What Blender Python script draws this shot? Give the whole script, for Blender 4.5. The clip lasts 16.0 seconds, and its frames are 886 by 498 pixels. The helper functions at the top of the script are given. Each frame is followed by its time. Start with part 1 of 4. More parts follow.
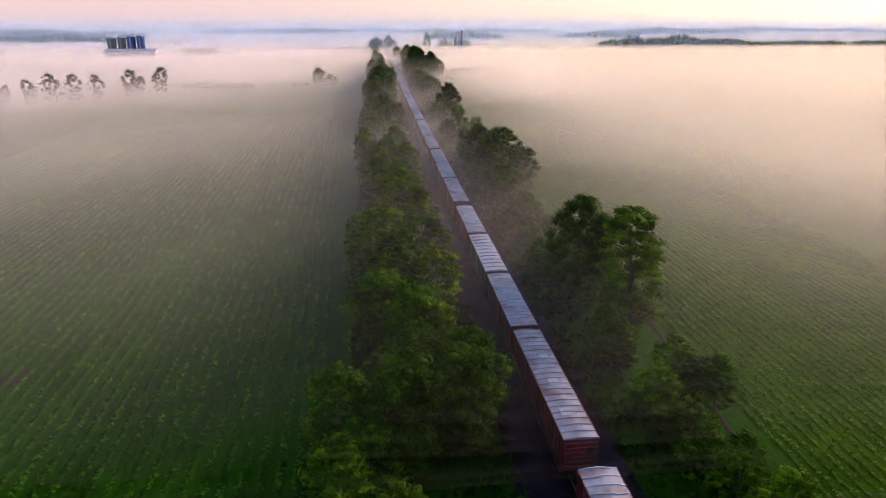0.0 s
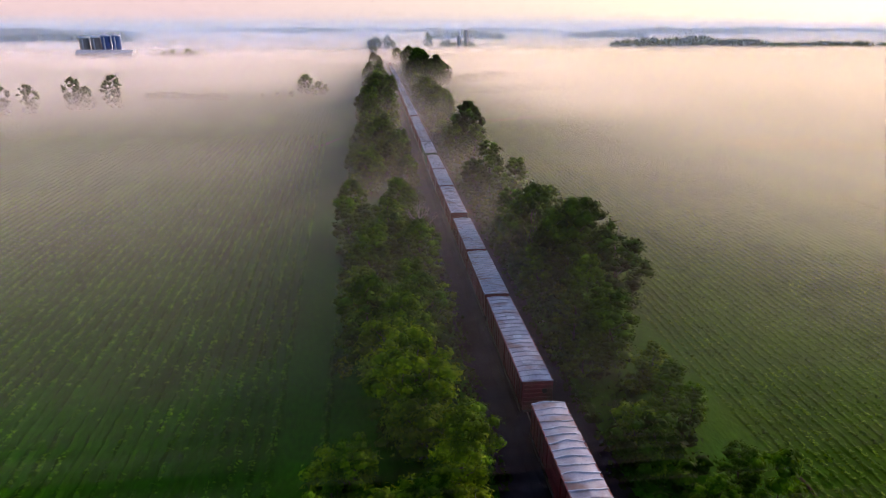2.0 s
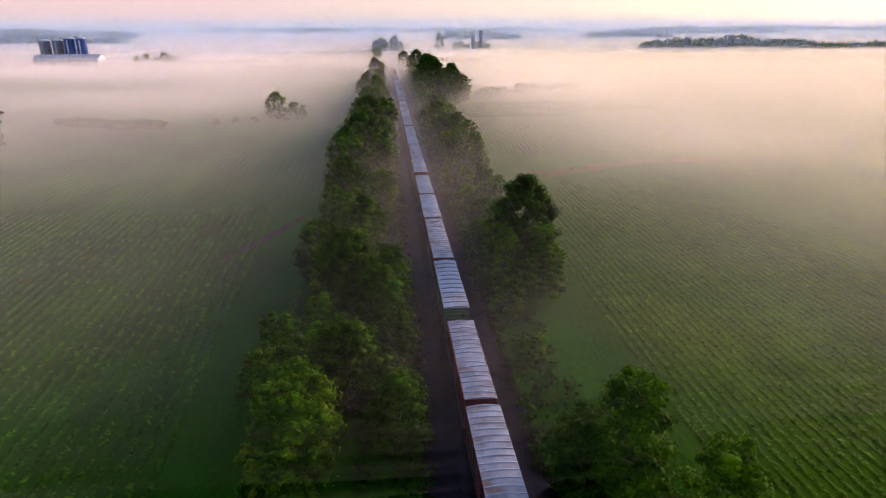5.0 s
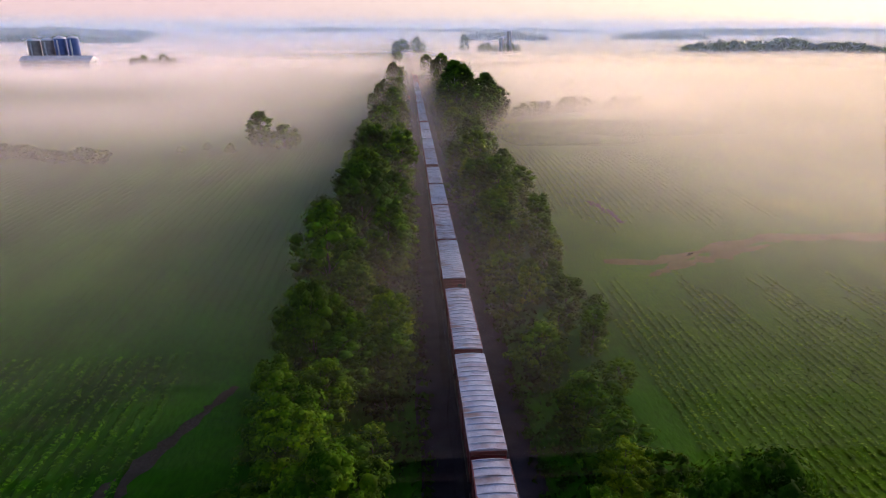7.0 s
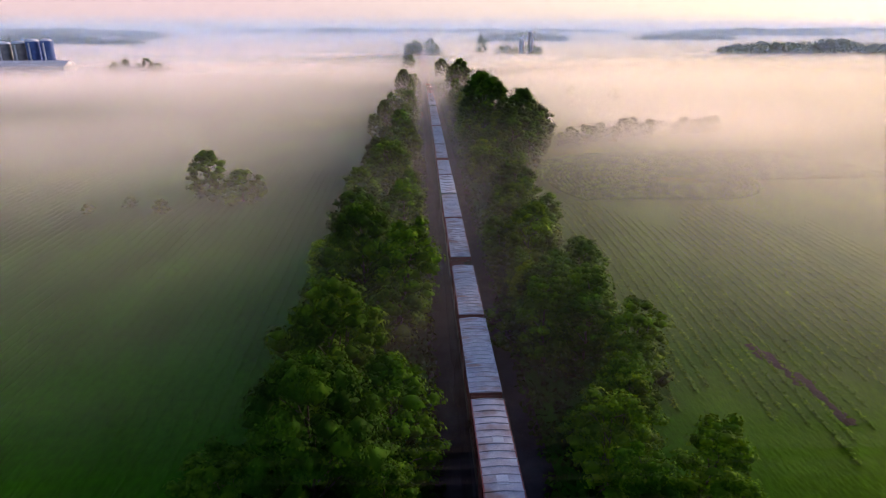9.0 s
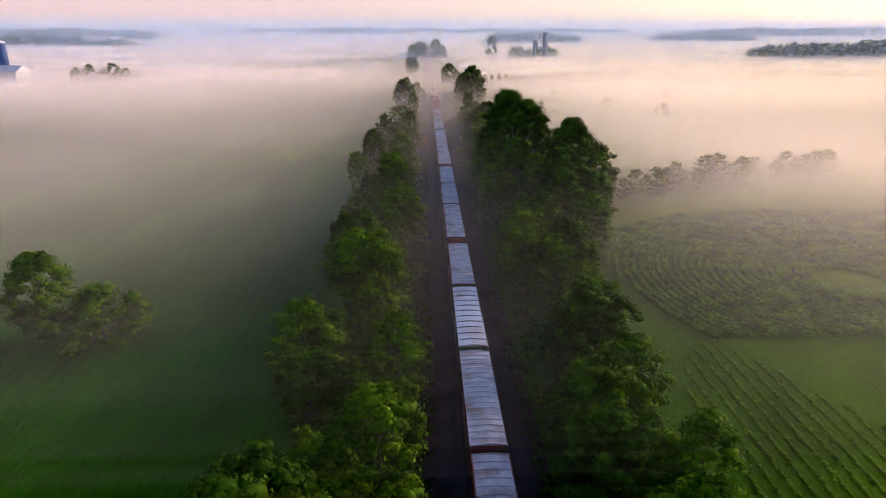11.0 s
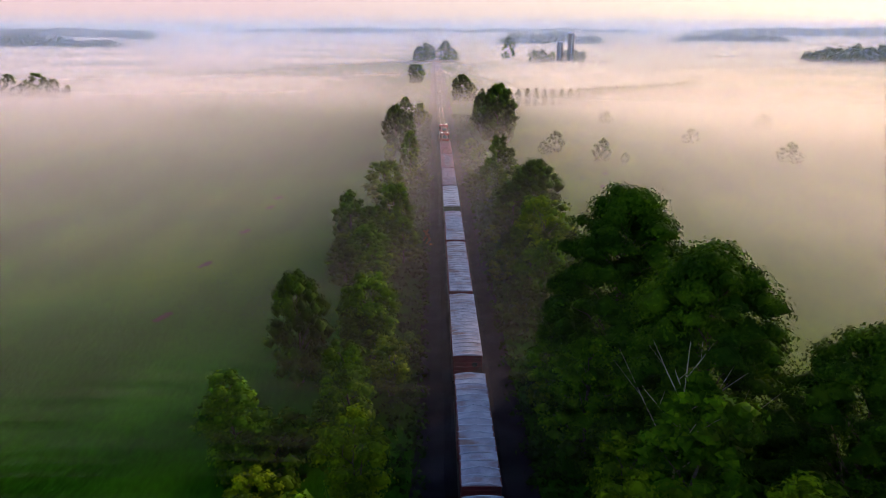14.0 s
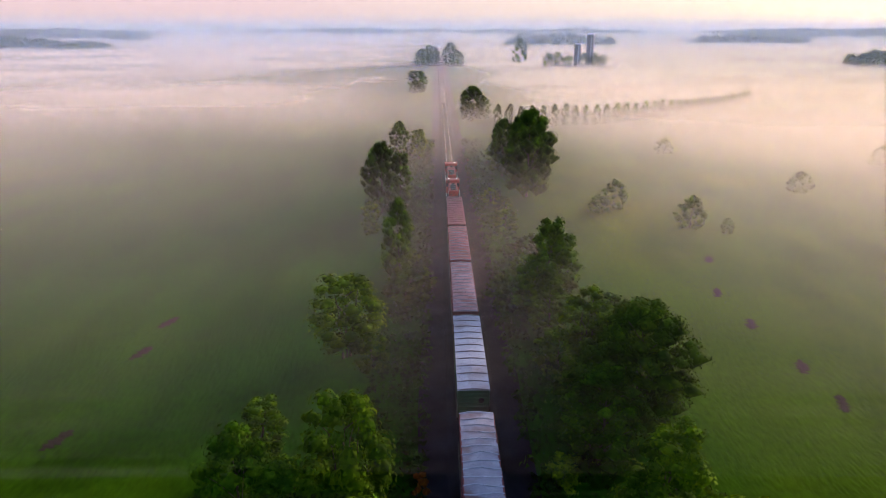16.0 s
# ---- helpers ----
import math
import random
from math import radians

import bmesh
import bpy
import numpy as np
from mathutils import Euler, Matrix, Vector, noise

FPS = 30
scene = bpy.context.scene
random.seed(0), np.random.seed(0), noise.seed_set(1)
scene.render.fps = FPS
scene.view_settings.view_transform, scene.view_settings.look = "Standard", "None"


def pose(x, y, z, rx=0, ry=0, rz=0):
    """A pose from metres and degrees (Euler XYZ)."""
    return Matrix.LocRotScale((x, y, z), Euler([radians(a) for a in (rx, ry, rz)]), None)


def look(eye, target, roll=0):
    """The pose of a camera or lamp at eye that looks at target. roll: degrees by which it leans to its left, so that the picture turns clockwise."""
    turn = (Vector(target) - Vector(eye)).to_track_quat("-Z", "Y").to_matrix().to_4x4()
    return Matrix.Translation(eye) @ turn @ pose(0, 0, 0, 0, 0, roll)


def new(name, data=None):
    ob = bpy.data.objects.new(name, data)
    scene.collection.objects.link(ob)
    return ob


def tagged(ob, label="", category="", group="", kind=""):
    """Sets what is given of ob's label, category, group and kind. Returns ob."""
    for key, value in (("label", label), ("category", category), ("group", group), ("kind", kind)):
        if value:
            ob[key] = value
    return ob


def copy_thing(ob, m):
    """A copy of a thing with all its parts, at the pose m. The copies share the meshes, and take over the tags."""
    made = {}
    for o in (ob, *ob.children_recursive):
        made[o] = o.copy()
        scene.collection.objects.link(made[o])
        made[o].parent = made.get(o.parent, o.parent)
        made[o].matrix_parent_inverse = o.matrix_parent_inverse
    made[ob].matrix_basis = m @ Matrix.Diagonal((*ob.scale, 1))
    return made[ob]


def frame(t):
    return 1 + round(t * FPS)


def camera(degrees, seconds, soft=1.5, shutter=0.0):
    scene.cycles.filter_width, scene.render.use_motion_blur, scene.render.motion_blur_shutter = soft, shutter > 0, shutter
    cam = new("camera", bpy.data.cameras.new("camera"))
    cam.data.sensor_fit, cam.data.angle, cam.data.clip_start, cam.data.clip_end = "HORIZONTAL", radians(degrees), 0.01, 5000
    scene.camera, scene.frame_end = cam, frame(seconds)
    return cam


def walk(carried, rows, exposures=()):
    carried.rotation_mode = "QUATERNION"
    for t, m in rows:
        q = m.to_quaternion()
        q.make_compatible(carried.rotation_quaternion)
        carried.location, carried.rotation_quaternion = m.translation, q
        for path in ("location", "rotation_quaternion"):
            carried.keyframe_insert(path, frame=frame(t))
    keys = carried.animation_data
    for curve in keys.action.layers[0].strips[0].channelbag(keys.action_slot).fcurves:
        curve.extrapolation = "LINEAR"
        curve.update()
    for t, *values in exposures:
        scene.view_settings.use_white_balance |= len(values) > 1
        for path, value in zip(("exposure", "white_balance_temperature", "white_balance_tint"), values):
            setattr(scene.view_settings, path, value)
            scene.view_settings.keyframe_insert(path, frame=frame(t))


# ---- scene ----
cam = camera(69.7, 16.0, soft=1.1)
PATH = [
    (0, (-15.852, -0.372, 36.451), (-15.659, 1.506, 35.791), -0.1),
    (0.5, (-15.471, 16.386, 36.447), (-15.278, 18.264, 35.787), -0.0),
    (1, (-15.233, 33.139, 36.414), (-15.037, 35.016, 35.753), -0.0),
    (1.5, (-15.029, 49.877, 36.392), (-14.833, 51.754, 35.731), -0.0),
    (2, (-14.537, 66.526, 36.399), (-14.34, 68.404, 35.737), -0.0),
    (2.5, (-13.552, 83.028, 36.455), (-13.353, 84.905, 35.793), -0.1),
    (3, (-11.877, 99.323, 36.558), (-11.677, 101.2, 35.897), -0.0),
    (3.5, (-10.218, 115.67, 36.716), (-10.02, 117.547, 36.054), 0.1),
    (4, (-9.237, 132.115, 36.72), (-9.047, 133.992, 36.057), 0.0),
    (6.5, (-6.429, 214.536, 36.688), (-6.305, 216.419, 36.026), 0.0),
    (7, (-6.134, 231.061, 36.732), (-6.027, 232.945, 36.07), 0.1),
    (7.5, (-6.158, 247.62, 36.733), (-6.065, 249.505, 36.072), 0.0),
    (8, (-6.126, 264.225, 36.737), (-6.044, 266.11, 36.075), 0.0),
    (8.5, (-6.032, 280.909, 36.798), (-5.957, 282.795, 36.137), 0.0),
    (9, (-5.966, 297.571, 36.842), (-5.896, 299.457, 36.181), 0.0),
    (11.5, (-4.676, 380.033, 37.016), (-4.627, 381.92, 36.354), 0.0),
    (12, (-4.316, 396.397, 37.049), (-4.273, 398.284, 36.387), 0.0),
    (12.5, (-4.081, 412.724, 37.084), (-4.043, 414.611, 36.421), -0.0),
    (13, (-3.921, 429.019, 37.094), (-3.886, 430.906, 36.432), 0.0),
    (13.5, (-3.65, 445.278, 37.053), (-3.62, 447.165, 36.391), -0.0),
    (14, (-3.492, 461.569, 36.985), (-3.464, 463.456, 36.323), -0.0),
    (14.5, (-3.466, 477.909, 36.904), (-3.441, 479.796, 36.242), -0.0),
    (15, (-3.408, 494.152, 36.916), (-3.385, 496.039, 36.254), -0.0),
    (15.5, (-3.388, 510.352, 36.927), (-3.367, 512.24, 36.265), -0.0),
    (16, (-3.399, 526.562, 36.962), (-3.382, 528.449, 36.301), -0.0),
]
EXPOSURE, KELVIN, TINT = 1.29, 6400, 10
SKY = 0.10
SKY_BLUSH = (1.0, 0.90, 1.0)
DAWN_FOOT, DAWN_PINK, DAWN_CREAM = (3.4, 3.0, 3.25), (3.95, 2.8, 2.8), (4.2, 3.7, 2.9)
SUN = 1.8
SUN_UP, SUN_ROT = 15.0, 48.0
MIST_BETA, MIST_STEP = 0.040, 1.7
MIST_LEAN = 41.0
MIST_TOP = 20.0
# dawn pink and the warmer sun side of the mist, put into its colour
MIST_OFF_SUN, MIST_SUN_SIDE = (1.0, 0.925, 0.92), (1.0, 0.91, 0.745)
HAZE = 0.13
# blue scattered by distant air, given to the haze sheets as base colour
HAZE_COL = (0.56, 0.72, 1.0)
walk(cam, [(t, look(e, g, r)) for t, e, g, r in PATH], [(0, EXPOSURE, KELVIN, TINT), (16, EXPOSURE, KELVIN, TINT)])

# ---- world and light ----
scene.cycles.transparent_max_bounces = 900
world = bpy.data.worlds.new("dawn_sky")
scene.world = world
world.use_nodes = True
wn = world.node_tree.nodes
sky = wn.new("ShaderNodeTexSky")
sky.sky_type = "NISHITA"
sky.sun_disc = False
sky.sun_elevation = radians(SUN_UP)
sky.sun_rotation = radians(SUN_ROT)
sky.air_density, sky.dust_density, sky.ozone_density = 1.0, 1.6, 2.0
wn["Background"].inputs[1].default_value = SKY
blush = wn.new("ShaderNodeMix")
blush.data_type, blush.blend_type = "RGBA", "MULTIPLY"
blush.inputs[0].default_value = 1.0
blush.inputs[7].default_value = (*SKY_BLUSH, 1)
world.node_tree.links.new(sky.outputs[0], blush.inputs[6])
# pale dawn all round the horizon: lavender at its foot, pink above, cream towards the sun
sky_up = wn.new("ShaderNodeSeparateXYZ")
world.node_tree.links.new(wn.new("ShaderNodeTexCoord").outputs["Generated"], sky_up.inputs[0])


def sky_range(value, a, b, c, d):
    r = wn.new("ShaderNodeMapRange")
    for key, v in (("From Min", a), ("From Max", b), ("To Min", c), ("To Max", d)):
        r.inputs[key].default_value = v
    world.node_tree.links.new(value, r.inputs["Value"])
    return r.outputs[0]


def sky_mix(a, b, fac):
    m = wn.new("ShaderNodeMix")
    m.data_type = "RGBA"
    for key, v in ((0, fac), (6, a), (7, b)):
        if isinstance(v, tuple):
            m.inputs[key].default_value = (*v, 1)
        else:
            world.node_tree.links.new(v, m.inputs[key])
    return m.outputs[2]


dawn = sky_mix(DAWN_PINK, DAWN_CREAM, sky_range(sky_up.outputs["X"], -0.25, 0.6, 0.0, 1.0))
dawn = sky_mix(DAWN_FOOT, dawn, sky_range(sky_up.outputs["Z"], 0.0, 0.014, 0.0, 1.0))
low_sky = sky_mix(blush.outputs[2], dawn, sky_range(sky_up.outputs["Z"], 0.03, 0.14, 0.9, 0.0))
world.node_tree.links.new(low_sky, wn["Background"].inputs[0])

sun_data = bpy.data.lights.new("sun", "SUN")
sun_data.energy, sun_data.angle, sun_data.color = SUN, radians(14), (1.0, 0.68, 0.52)
sun = new("sun", sun_data)
az, el = radians(SUN_ROT), radians(SUN_UP)
sun.matrix_world = look((0, 0, 300), (-math.sin(az) * math.cos(el) * 100, -math.cos(az) * math.cos(el) * 100, 300 - 100 * math.sin(el)))


# ---- materials ----
def tree_of(name):
    m = bpy.data.materials.new(name)
    m.use_nodes = True
    return m, m.node_tree.nodes, m.node_tree.links


def noise_node(n, l, scale, detail=4.0, coord=None, stretch=None):
    tex = n.new("ShaderNodeTexNoise")
    tex.inputs["Scale"].default_value = scale
    tex.inputs["Detail"].default_value = detail
    if coord is None:
        coord = n.new("ShaderNodeNewGeometry").outputs["Position"]
    if stretch:
        mp = n.new("ShaderNodeMapping")
        mp.inputs["Scale"].default_value = stretch
        l.new(coord, mp.inputs["Vector"])
        coord = mp.outputs[0]
    l.new(coord, tex.inputs["Vector"])
    return tex.outputs["Fac"]


def ramp_node(n, l, fac, stops):
    r = n.new("ShaderNodeValToRGB")
    e = r.color_ramp.elements
    while len(e) < len(stops):
        e.new(0.5)
    for k, (p, c) in enumerate(stops):
        e[k].position = p
        e[k].color = (*c, 1) if len(c) == 3 else c
    l.new(fac, r.inputs[0])
    return r.outputs[0]


def mix_node(n, l, a, b, fac, mode="MIX"):
    m = n.new("ShaderNodeMix")
    m.data_type, m.blend_type = "RGBA", mode
    for key, v in ((0, fac), (6, a), (7, b)):
        if isinstance(v, (int, float)):
            m.inputs[key].default_value = v
        elif isinstance(v, tuple):
            m.inputs[key].default_value = (*v, 1)
        else:
            l.new(v, m.inputs[key])
    return m.outputs[2]


def bump_node(n, l, height, strength, dist):
    b = n.new("ShaderNodeBump")
    b.inputs["Strength"].default_value = strength
    b.inputs["Distance"].default_value = dist
    l.new(height, b.inputs["Height"])
    return b.outputs[0]


def surface(name, dark, light, scale=2.0, fine=20.0, rough=0.8, metal=0.0, bump=0.3, dist=0.02, local=True, stain=None, vary=0.0):
    """Two-scale mottled surface."""
    m, n, l = tree_of(name)
    p = n["Principled BSDF"]
    coord = n.new("ShaderNodeTexCoord").outputs["Object"] if local else None
    a = noise_node(n, l, scale, 5, coord)
    b = noise_node(n, l, fine, 3, coord)
    col = ramp_node(n, l, a, [(0.3, dark), (0.7, light)])
    col = mix_node(n, l, col, ramp_node(n, l, b, [(0.3, (0.55, 0.55, 0.55)), (0.7, (1, 1, 1))]), 0.6, "MULTIPLY")
    if stain:
        s = noise_node(n, l, scale * 0.6, 8, coord)
        col = mix_node(n, l, col, stain, ramp_node(n, l, s, [(0.52, (0, 0, 0)), (0.68, (1, 1, 1))]))
    if vary:
        r = n.new("ShaderNodeObjectInfo").outputs["Random"]
        col = mix_node(n, l, col, ramp_node(n, l, r, [(0, (1 - vary,) * 3), (1, (1, 1, 1))]), 1.0, "MULTIPLY")
    l.new(col, p.inputs["Base Color"])
    p.inputs["Roughness"].default_value, p.inputs["Metallic"].default_value = rough, metal
    p.inputs["Specular IOR Level"].default_value = 0.4 if local else 0.03
    l.new(bump_node(n, l, b, bump, dist), p.inputs["Normal"])
    return m


def leaves(name, dark, light, tip):
    """Foliage: every leaf cluster and every tree a little different."""
    m, n, l = tree_of(name)
    p = n["Principled BSDF"]
    geo = n.new("ShaderNodeNewGeometry")
    col = ramp_node(n, l, geo.outputs["Random Per Island"], [(0.0, dark), (0.65, light), (1.0, tip)])
    big = noise_node(n, l, 0.35, 3)
    col = mix_node(n, l, col, ramp_node(n, l, big, [(0.36, (0.45, 0.5, 0.5)), (0.64, (1.45, 1.3, 1.0))]), 1.0, "MULTIPLY")
    r = n.new("ShaderNodeObjectInfo").outputs["Random"]
    col = mix_node(n, l, col, ramp_node(n, l, r, [(0.0, (0.65, 0.8, 0.8)), (0.5, (1, 1, 1)), (1.0, (1.15, 1.08, 0.85))]), 1.0, "MULTIPLY")
    l.new(col, p.inputs["Base Color"])
    p.inputs["Roughness"].default_value = 0.75
    p.inputs["Specular IOR Level"].default_value = 0.04
    tr = n.new("ShaderNodeBsdfTranslucent")
    l.new(col, tr.inputs[0])
    mx = n.new("ShaderNodeMixShader")
    mx.inputs[0].default_value = 0.25
    l.new(p.outputs[0], mx.inputs[1])
    l.new(tr.outputs[0], mx.inputs[2])
    l.new(mx.outputs[0], n["Material Output"].inputs[0])
    return m


M_LEAF_DARK = leaves("leaves_dark", (0.030, 0.080, 0.002), (0.042, 0.104, 0.003), (0.060, 0.13, 0.004))
M_LEAF_MID = leaves("leaves_mid", (0.040, 0.112, 0.001), (0.060, 0.150, 0.002), (0.092, 0.19, 0.003))
M_LEAF_LIGHT = leaves("leaves_light", (0.070, 0.140, 0.001), (0.105, 0.20, 0.002), (0.145, 0.235, 0.003))
M_BARK = surface("bark", (0.04, 0.03, 0.022), (0.13, 0.105, 0.08), 3, 30, 0.9, bump=0.6)
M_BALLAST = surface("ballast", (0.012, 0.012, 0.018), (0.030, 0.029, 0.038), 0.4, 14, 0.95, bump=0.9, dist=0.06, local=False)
M_TIE = surface("tie_wood", (0.03, 0.022, 0.018), (0.07, 0.055, 0.045), 2, 25, 0.9)
M_RAIL = surface("rail_steel", (0.10, 0.06, 0.05), (0.32, 0.28, 0.27), 3, 30, 0.4, 0.8)
M_SOIL = surface("bare_soil", (0.030, 0.024, 0.020), (0.060, 0.045, 0.034), 0.15, 3, 0.95, bump=0.7, dist=0.1, local=False)
M_STUBBLE = surface("dry_tan_soil", (0.075, 0.072, 0.016), (0.125, 0.105, 0.032), 0.15, 3, 0.95, bump=0.7, dist=0.1, local=False)
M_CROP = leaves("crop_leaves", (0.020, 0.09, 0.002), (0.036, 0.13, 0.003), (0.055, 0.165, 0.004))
# brighter copy of the crop leaves: sunlight is put into the colour
M_CROP_SUN = leaves("crop_leaves_sunlit", (0.07, 0.15, 0.003), (0.115, 0.20, 0.004), (0.16, 0.25, 0.006))
M_CORN = leaves("corn_leaves", (0.045, 0.14, 0.002), (0.075, 0.20, 0.003), (0.11, 0.25, 0.005))
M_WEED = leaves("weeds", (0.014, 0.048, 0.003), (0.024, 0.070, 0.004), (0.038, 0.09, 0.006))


def field_material():
    m, n, l = tree_of("field_grass")
    p = n["Principled BSDF"]
    big = noise_node(n, l, 0.012, 5)
    mid = noise_node(n, l, 0.09, 5, stretch=(1, 0.35, 1))
    fine = noise_node(n, l, 2.2, 5, stretch=(1, 0.4, 1))
    col = ramp_node(n, l, big, [(0.3, (0.008, 0.054, 0.001)), (0.55, (0.020, 0.083, 0.001)), (0.75, (0.048, 0.102, 0.002))])
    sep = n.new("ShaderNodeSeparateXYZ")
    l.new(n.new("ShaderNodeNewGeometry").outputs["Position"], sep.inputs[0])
    # east field: yellower crop, with sunlit warmth also put into its colour
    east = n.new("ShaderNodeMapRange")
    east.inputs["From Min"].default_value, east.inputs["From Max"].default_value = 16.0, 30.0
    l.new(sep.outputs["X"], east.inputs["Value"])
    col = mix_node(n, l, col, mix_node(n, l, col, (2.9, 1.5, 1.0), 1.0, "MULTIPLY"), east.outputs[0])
    col = mix_node(n, l, col, ramp_node(n, l, mid, [(0.3, (0.55, 0.62, 0.6)), (0.7, (1.25, 1.15, 1.1))]), 0.8, "MULTIPLY")
    col = mix_node(n, l, col, ramp_node(n, l, fine, [(0.3, (0.6, 0.6, 0.6)), (0.7, (1.2, 1.2, 1.2))]), 0.6, "MULTIPLY")
    l.new(col, p.inputs["Base Color"])
    p.inputs["Roughness"].default_value = 0.95
    p.inputs["Specular IOR Level"].default_value = 0.02
    l.new(bump_node(n, l, fine, 0.6, 0.12), p.inputs["Normal"])
    return m


M_FIELD = field_material()


def mist_material():
    """Thin sheets of droplets: thickest some metres over the ground, drifting in banks."""
    m, n, l = tree_of("mist")
    n.remove(n["Principled BSDF"])
    geo = n.new("ShaderNodeNewGeometry")
    sep = n.new("ShaderNodeSeparateXYZ")
    l.new(geo.outputs["Position"], sep.inputs[0])
    up = n.new("ShaderNodeMath")
    up.operation = "DIVIDE"
    up.inputs[1].default_value = MIST_TOP
    l.new(sep.outputs["Z"], up.inputs[0])
    settle = n.new("ShaderNodeMapRange")
    settle.inputs["From Min"].default_value, settle.inputs["From Max"].default_value = 680.0, 1000.0
    settle.inputs["To Min"].default_value, settle.inputs["To Max"].default_value = 1.0, 2.0
    l.new(sep.outputs["Y"], settle.inputs["Value"])
    low = n.new("ShaderNodeMath")
    low.operation = "MULTIPLY"
    l.new(up.outputs[0], low.inputs[0])
    l.new(settle.outputs[0], low.inputs[1])
    lift = ramp_node(n, l, low.outputs[0], [(p, (v,) * 3) for p, v in ((0.0, 0.0), (0.06, 0.6), (0.16, 1.0), (0.35, 0.5), (0.55, 0.15), (0.8, 0.03), (1.0, 0.0))])
    banks = ramp_node(n, l, noise_node(n, l, 0.008, 4, geo.outputs["Position"], (0.6, 1.0, 4.0)), [(0.3, (0.45,) * 3), (0.7, (1.5,) * 3)])
    mul = mix_node(n, l, lift, banks, 1.0, "MULTIPLY")
    att = n.new("ShaderNodeAttribute")
    att.attribute_name = "thick"
    f = n.new("ShaderNodeMath")
    f.operation = "MULTIPLY"
    l.new(mul, f.inputs[0])
    l.new(att.outputs["Fac"], f.inputs[1])
    f.use_clamp = True
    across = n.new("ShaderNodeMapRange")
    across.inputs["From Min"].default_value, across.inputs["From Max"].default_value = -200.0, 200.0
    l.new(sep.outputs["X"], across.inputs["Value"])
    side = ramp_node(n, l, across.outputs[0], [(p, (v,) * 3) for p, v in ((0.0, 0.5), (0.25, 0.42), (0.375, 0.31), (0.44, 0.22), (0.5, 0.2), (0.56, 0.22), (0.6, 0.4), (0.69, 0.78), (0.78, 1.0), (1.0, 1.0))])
    # sunward glow painted across the veils as a base-colour gradient from west to east
    tint = ramp_node(n, l, across.outputs[0], [(0.0, MIST_OFF_SUN), (1.0, MIST_SUN_SIDE)])
    deep = n.new("ShaderNodeMapRange")
    deep.inputs["From Min"].default_value, deep.inputs["From Max"].default_value = 620.0, 830.0
    deep.inputs["To Min"].default_value, deep.inputs["To Max"].default_value = 1.0, 2.2
    l.new(sep.outputs["Y"], deep.inputs["Value"])
    f2 = n.new("ShaderNodeMath")
    f2.operation = "MULTIPLY"
    l.new(f.outputs[0], f2.inputs[0])
    l.new(deep.outputs[0], f2.inputs[1])
    g = n.new("ShaderNodeMath")
    g.operation = "MULTIPLY"
    g.use_clamp = True
    bank = None
    for centre, reach, gain in (((82, 530, 5), 80, 1.4), ((-80, 510, 5), 120, 0.4)):
        gap = n.new("ShaderNodeVectorMath")
        gap.operation = "DISTANCE"
        gap.inputs[1].default_value = centre
        l.new(geo.outputs["Position"], gap.inputs[0])
        mr = n.new("ShaderNodeMapRange")
        mr.interpolation_type = "SMOOTHSTEP"
        mr.inputs["From Min"].default_value, mr.inputs["From Max"].default_value = 0.0, reach
        mr.inputs["To Min"].default_value, mr.inputs["To Max"].default_value = 1.0 + gain, 1.0
        l.new(gap.outputs["Value"], mr.inputs["Value"])
        if bank is None:
            bank = mr.outputs[0]
        else:
            both = n.new("ShaderNodeMath")
            both.operation = "MULTIPLY"
            l.new(bank, both.inputs[0])
            l.new(mr.outputs[0], both.inputs[1])
            bank = both.outputs[0]
    f3 = n.new("ShaderNodeMath")
    f3.operation = "MULTIPLY"
    l.new(f2.outputs[0], f3.inputs[0])
    l.new(bank, f3.inputs[1])
    l.new(f3.outputs[0], g.inputs[0])
    l.new(side, g.inputs[1])
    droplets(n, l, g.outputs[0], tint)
    return m


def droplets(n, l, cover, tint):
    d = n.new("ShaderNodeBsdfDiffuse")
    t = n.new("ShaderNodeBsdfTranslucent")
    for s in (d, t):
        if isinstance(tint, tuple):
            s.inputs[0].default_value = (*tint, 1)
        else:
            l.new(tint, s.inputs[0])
    half = n.new("ShaderNodeMixShader")
    l.new(d.outputs[0], half.inputs[1])
    l.new(t.outputs[0], half.inputs[2])
    clear = n.new("ShaderNodeBsdfTransparent")
    mx = n.new("ShaderNodeMixShader")
    l.new(cover, mx.inputs[0])
    l.new(clear.outputs[0], mx.inputs[1])
    l.new(half.outputs[0], mx.inputs[2])
    l.new(mx.outputs[0], n["Material Output"].inputs[0])


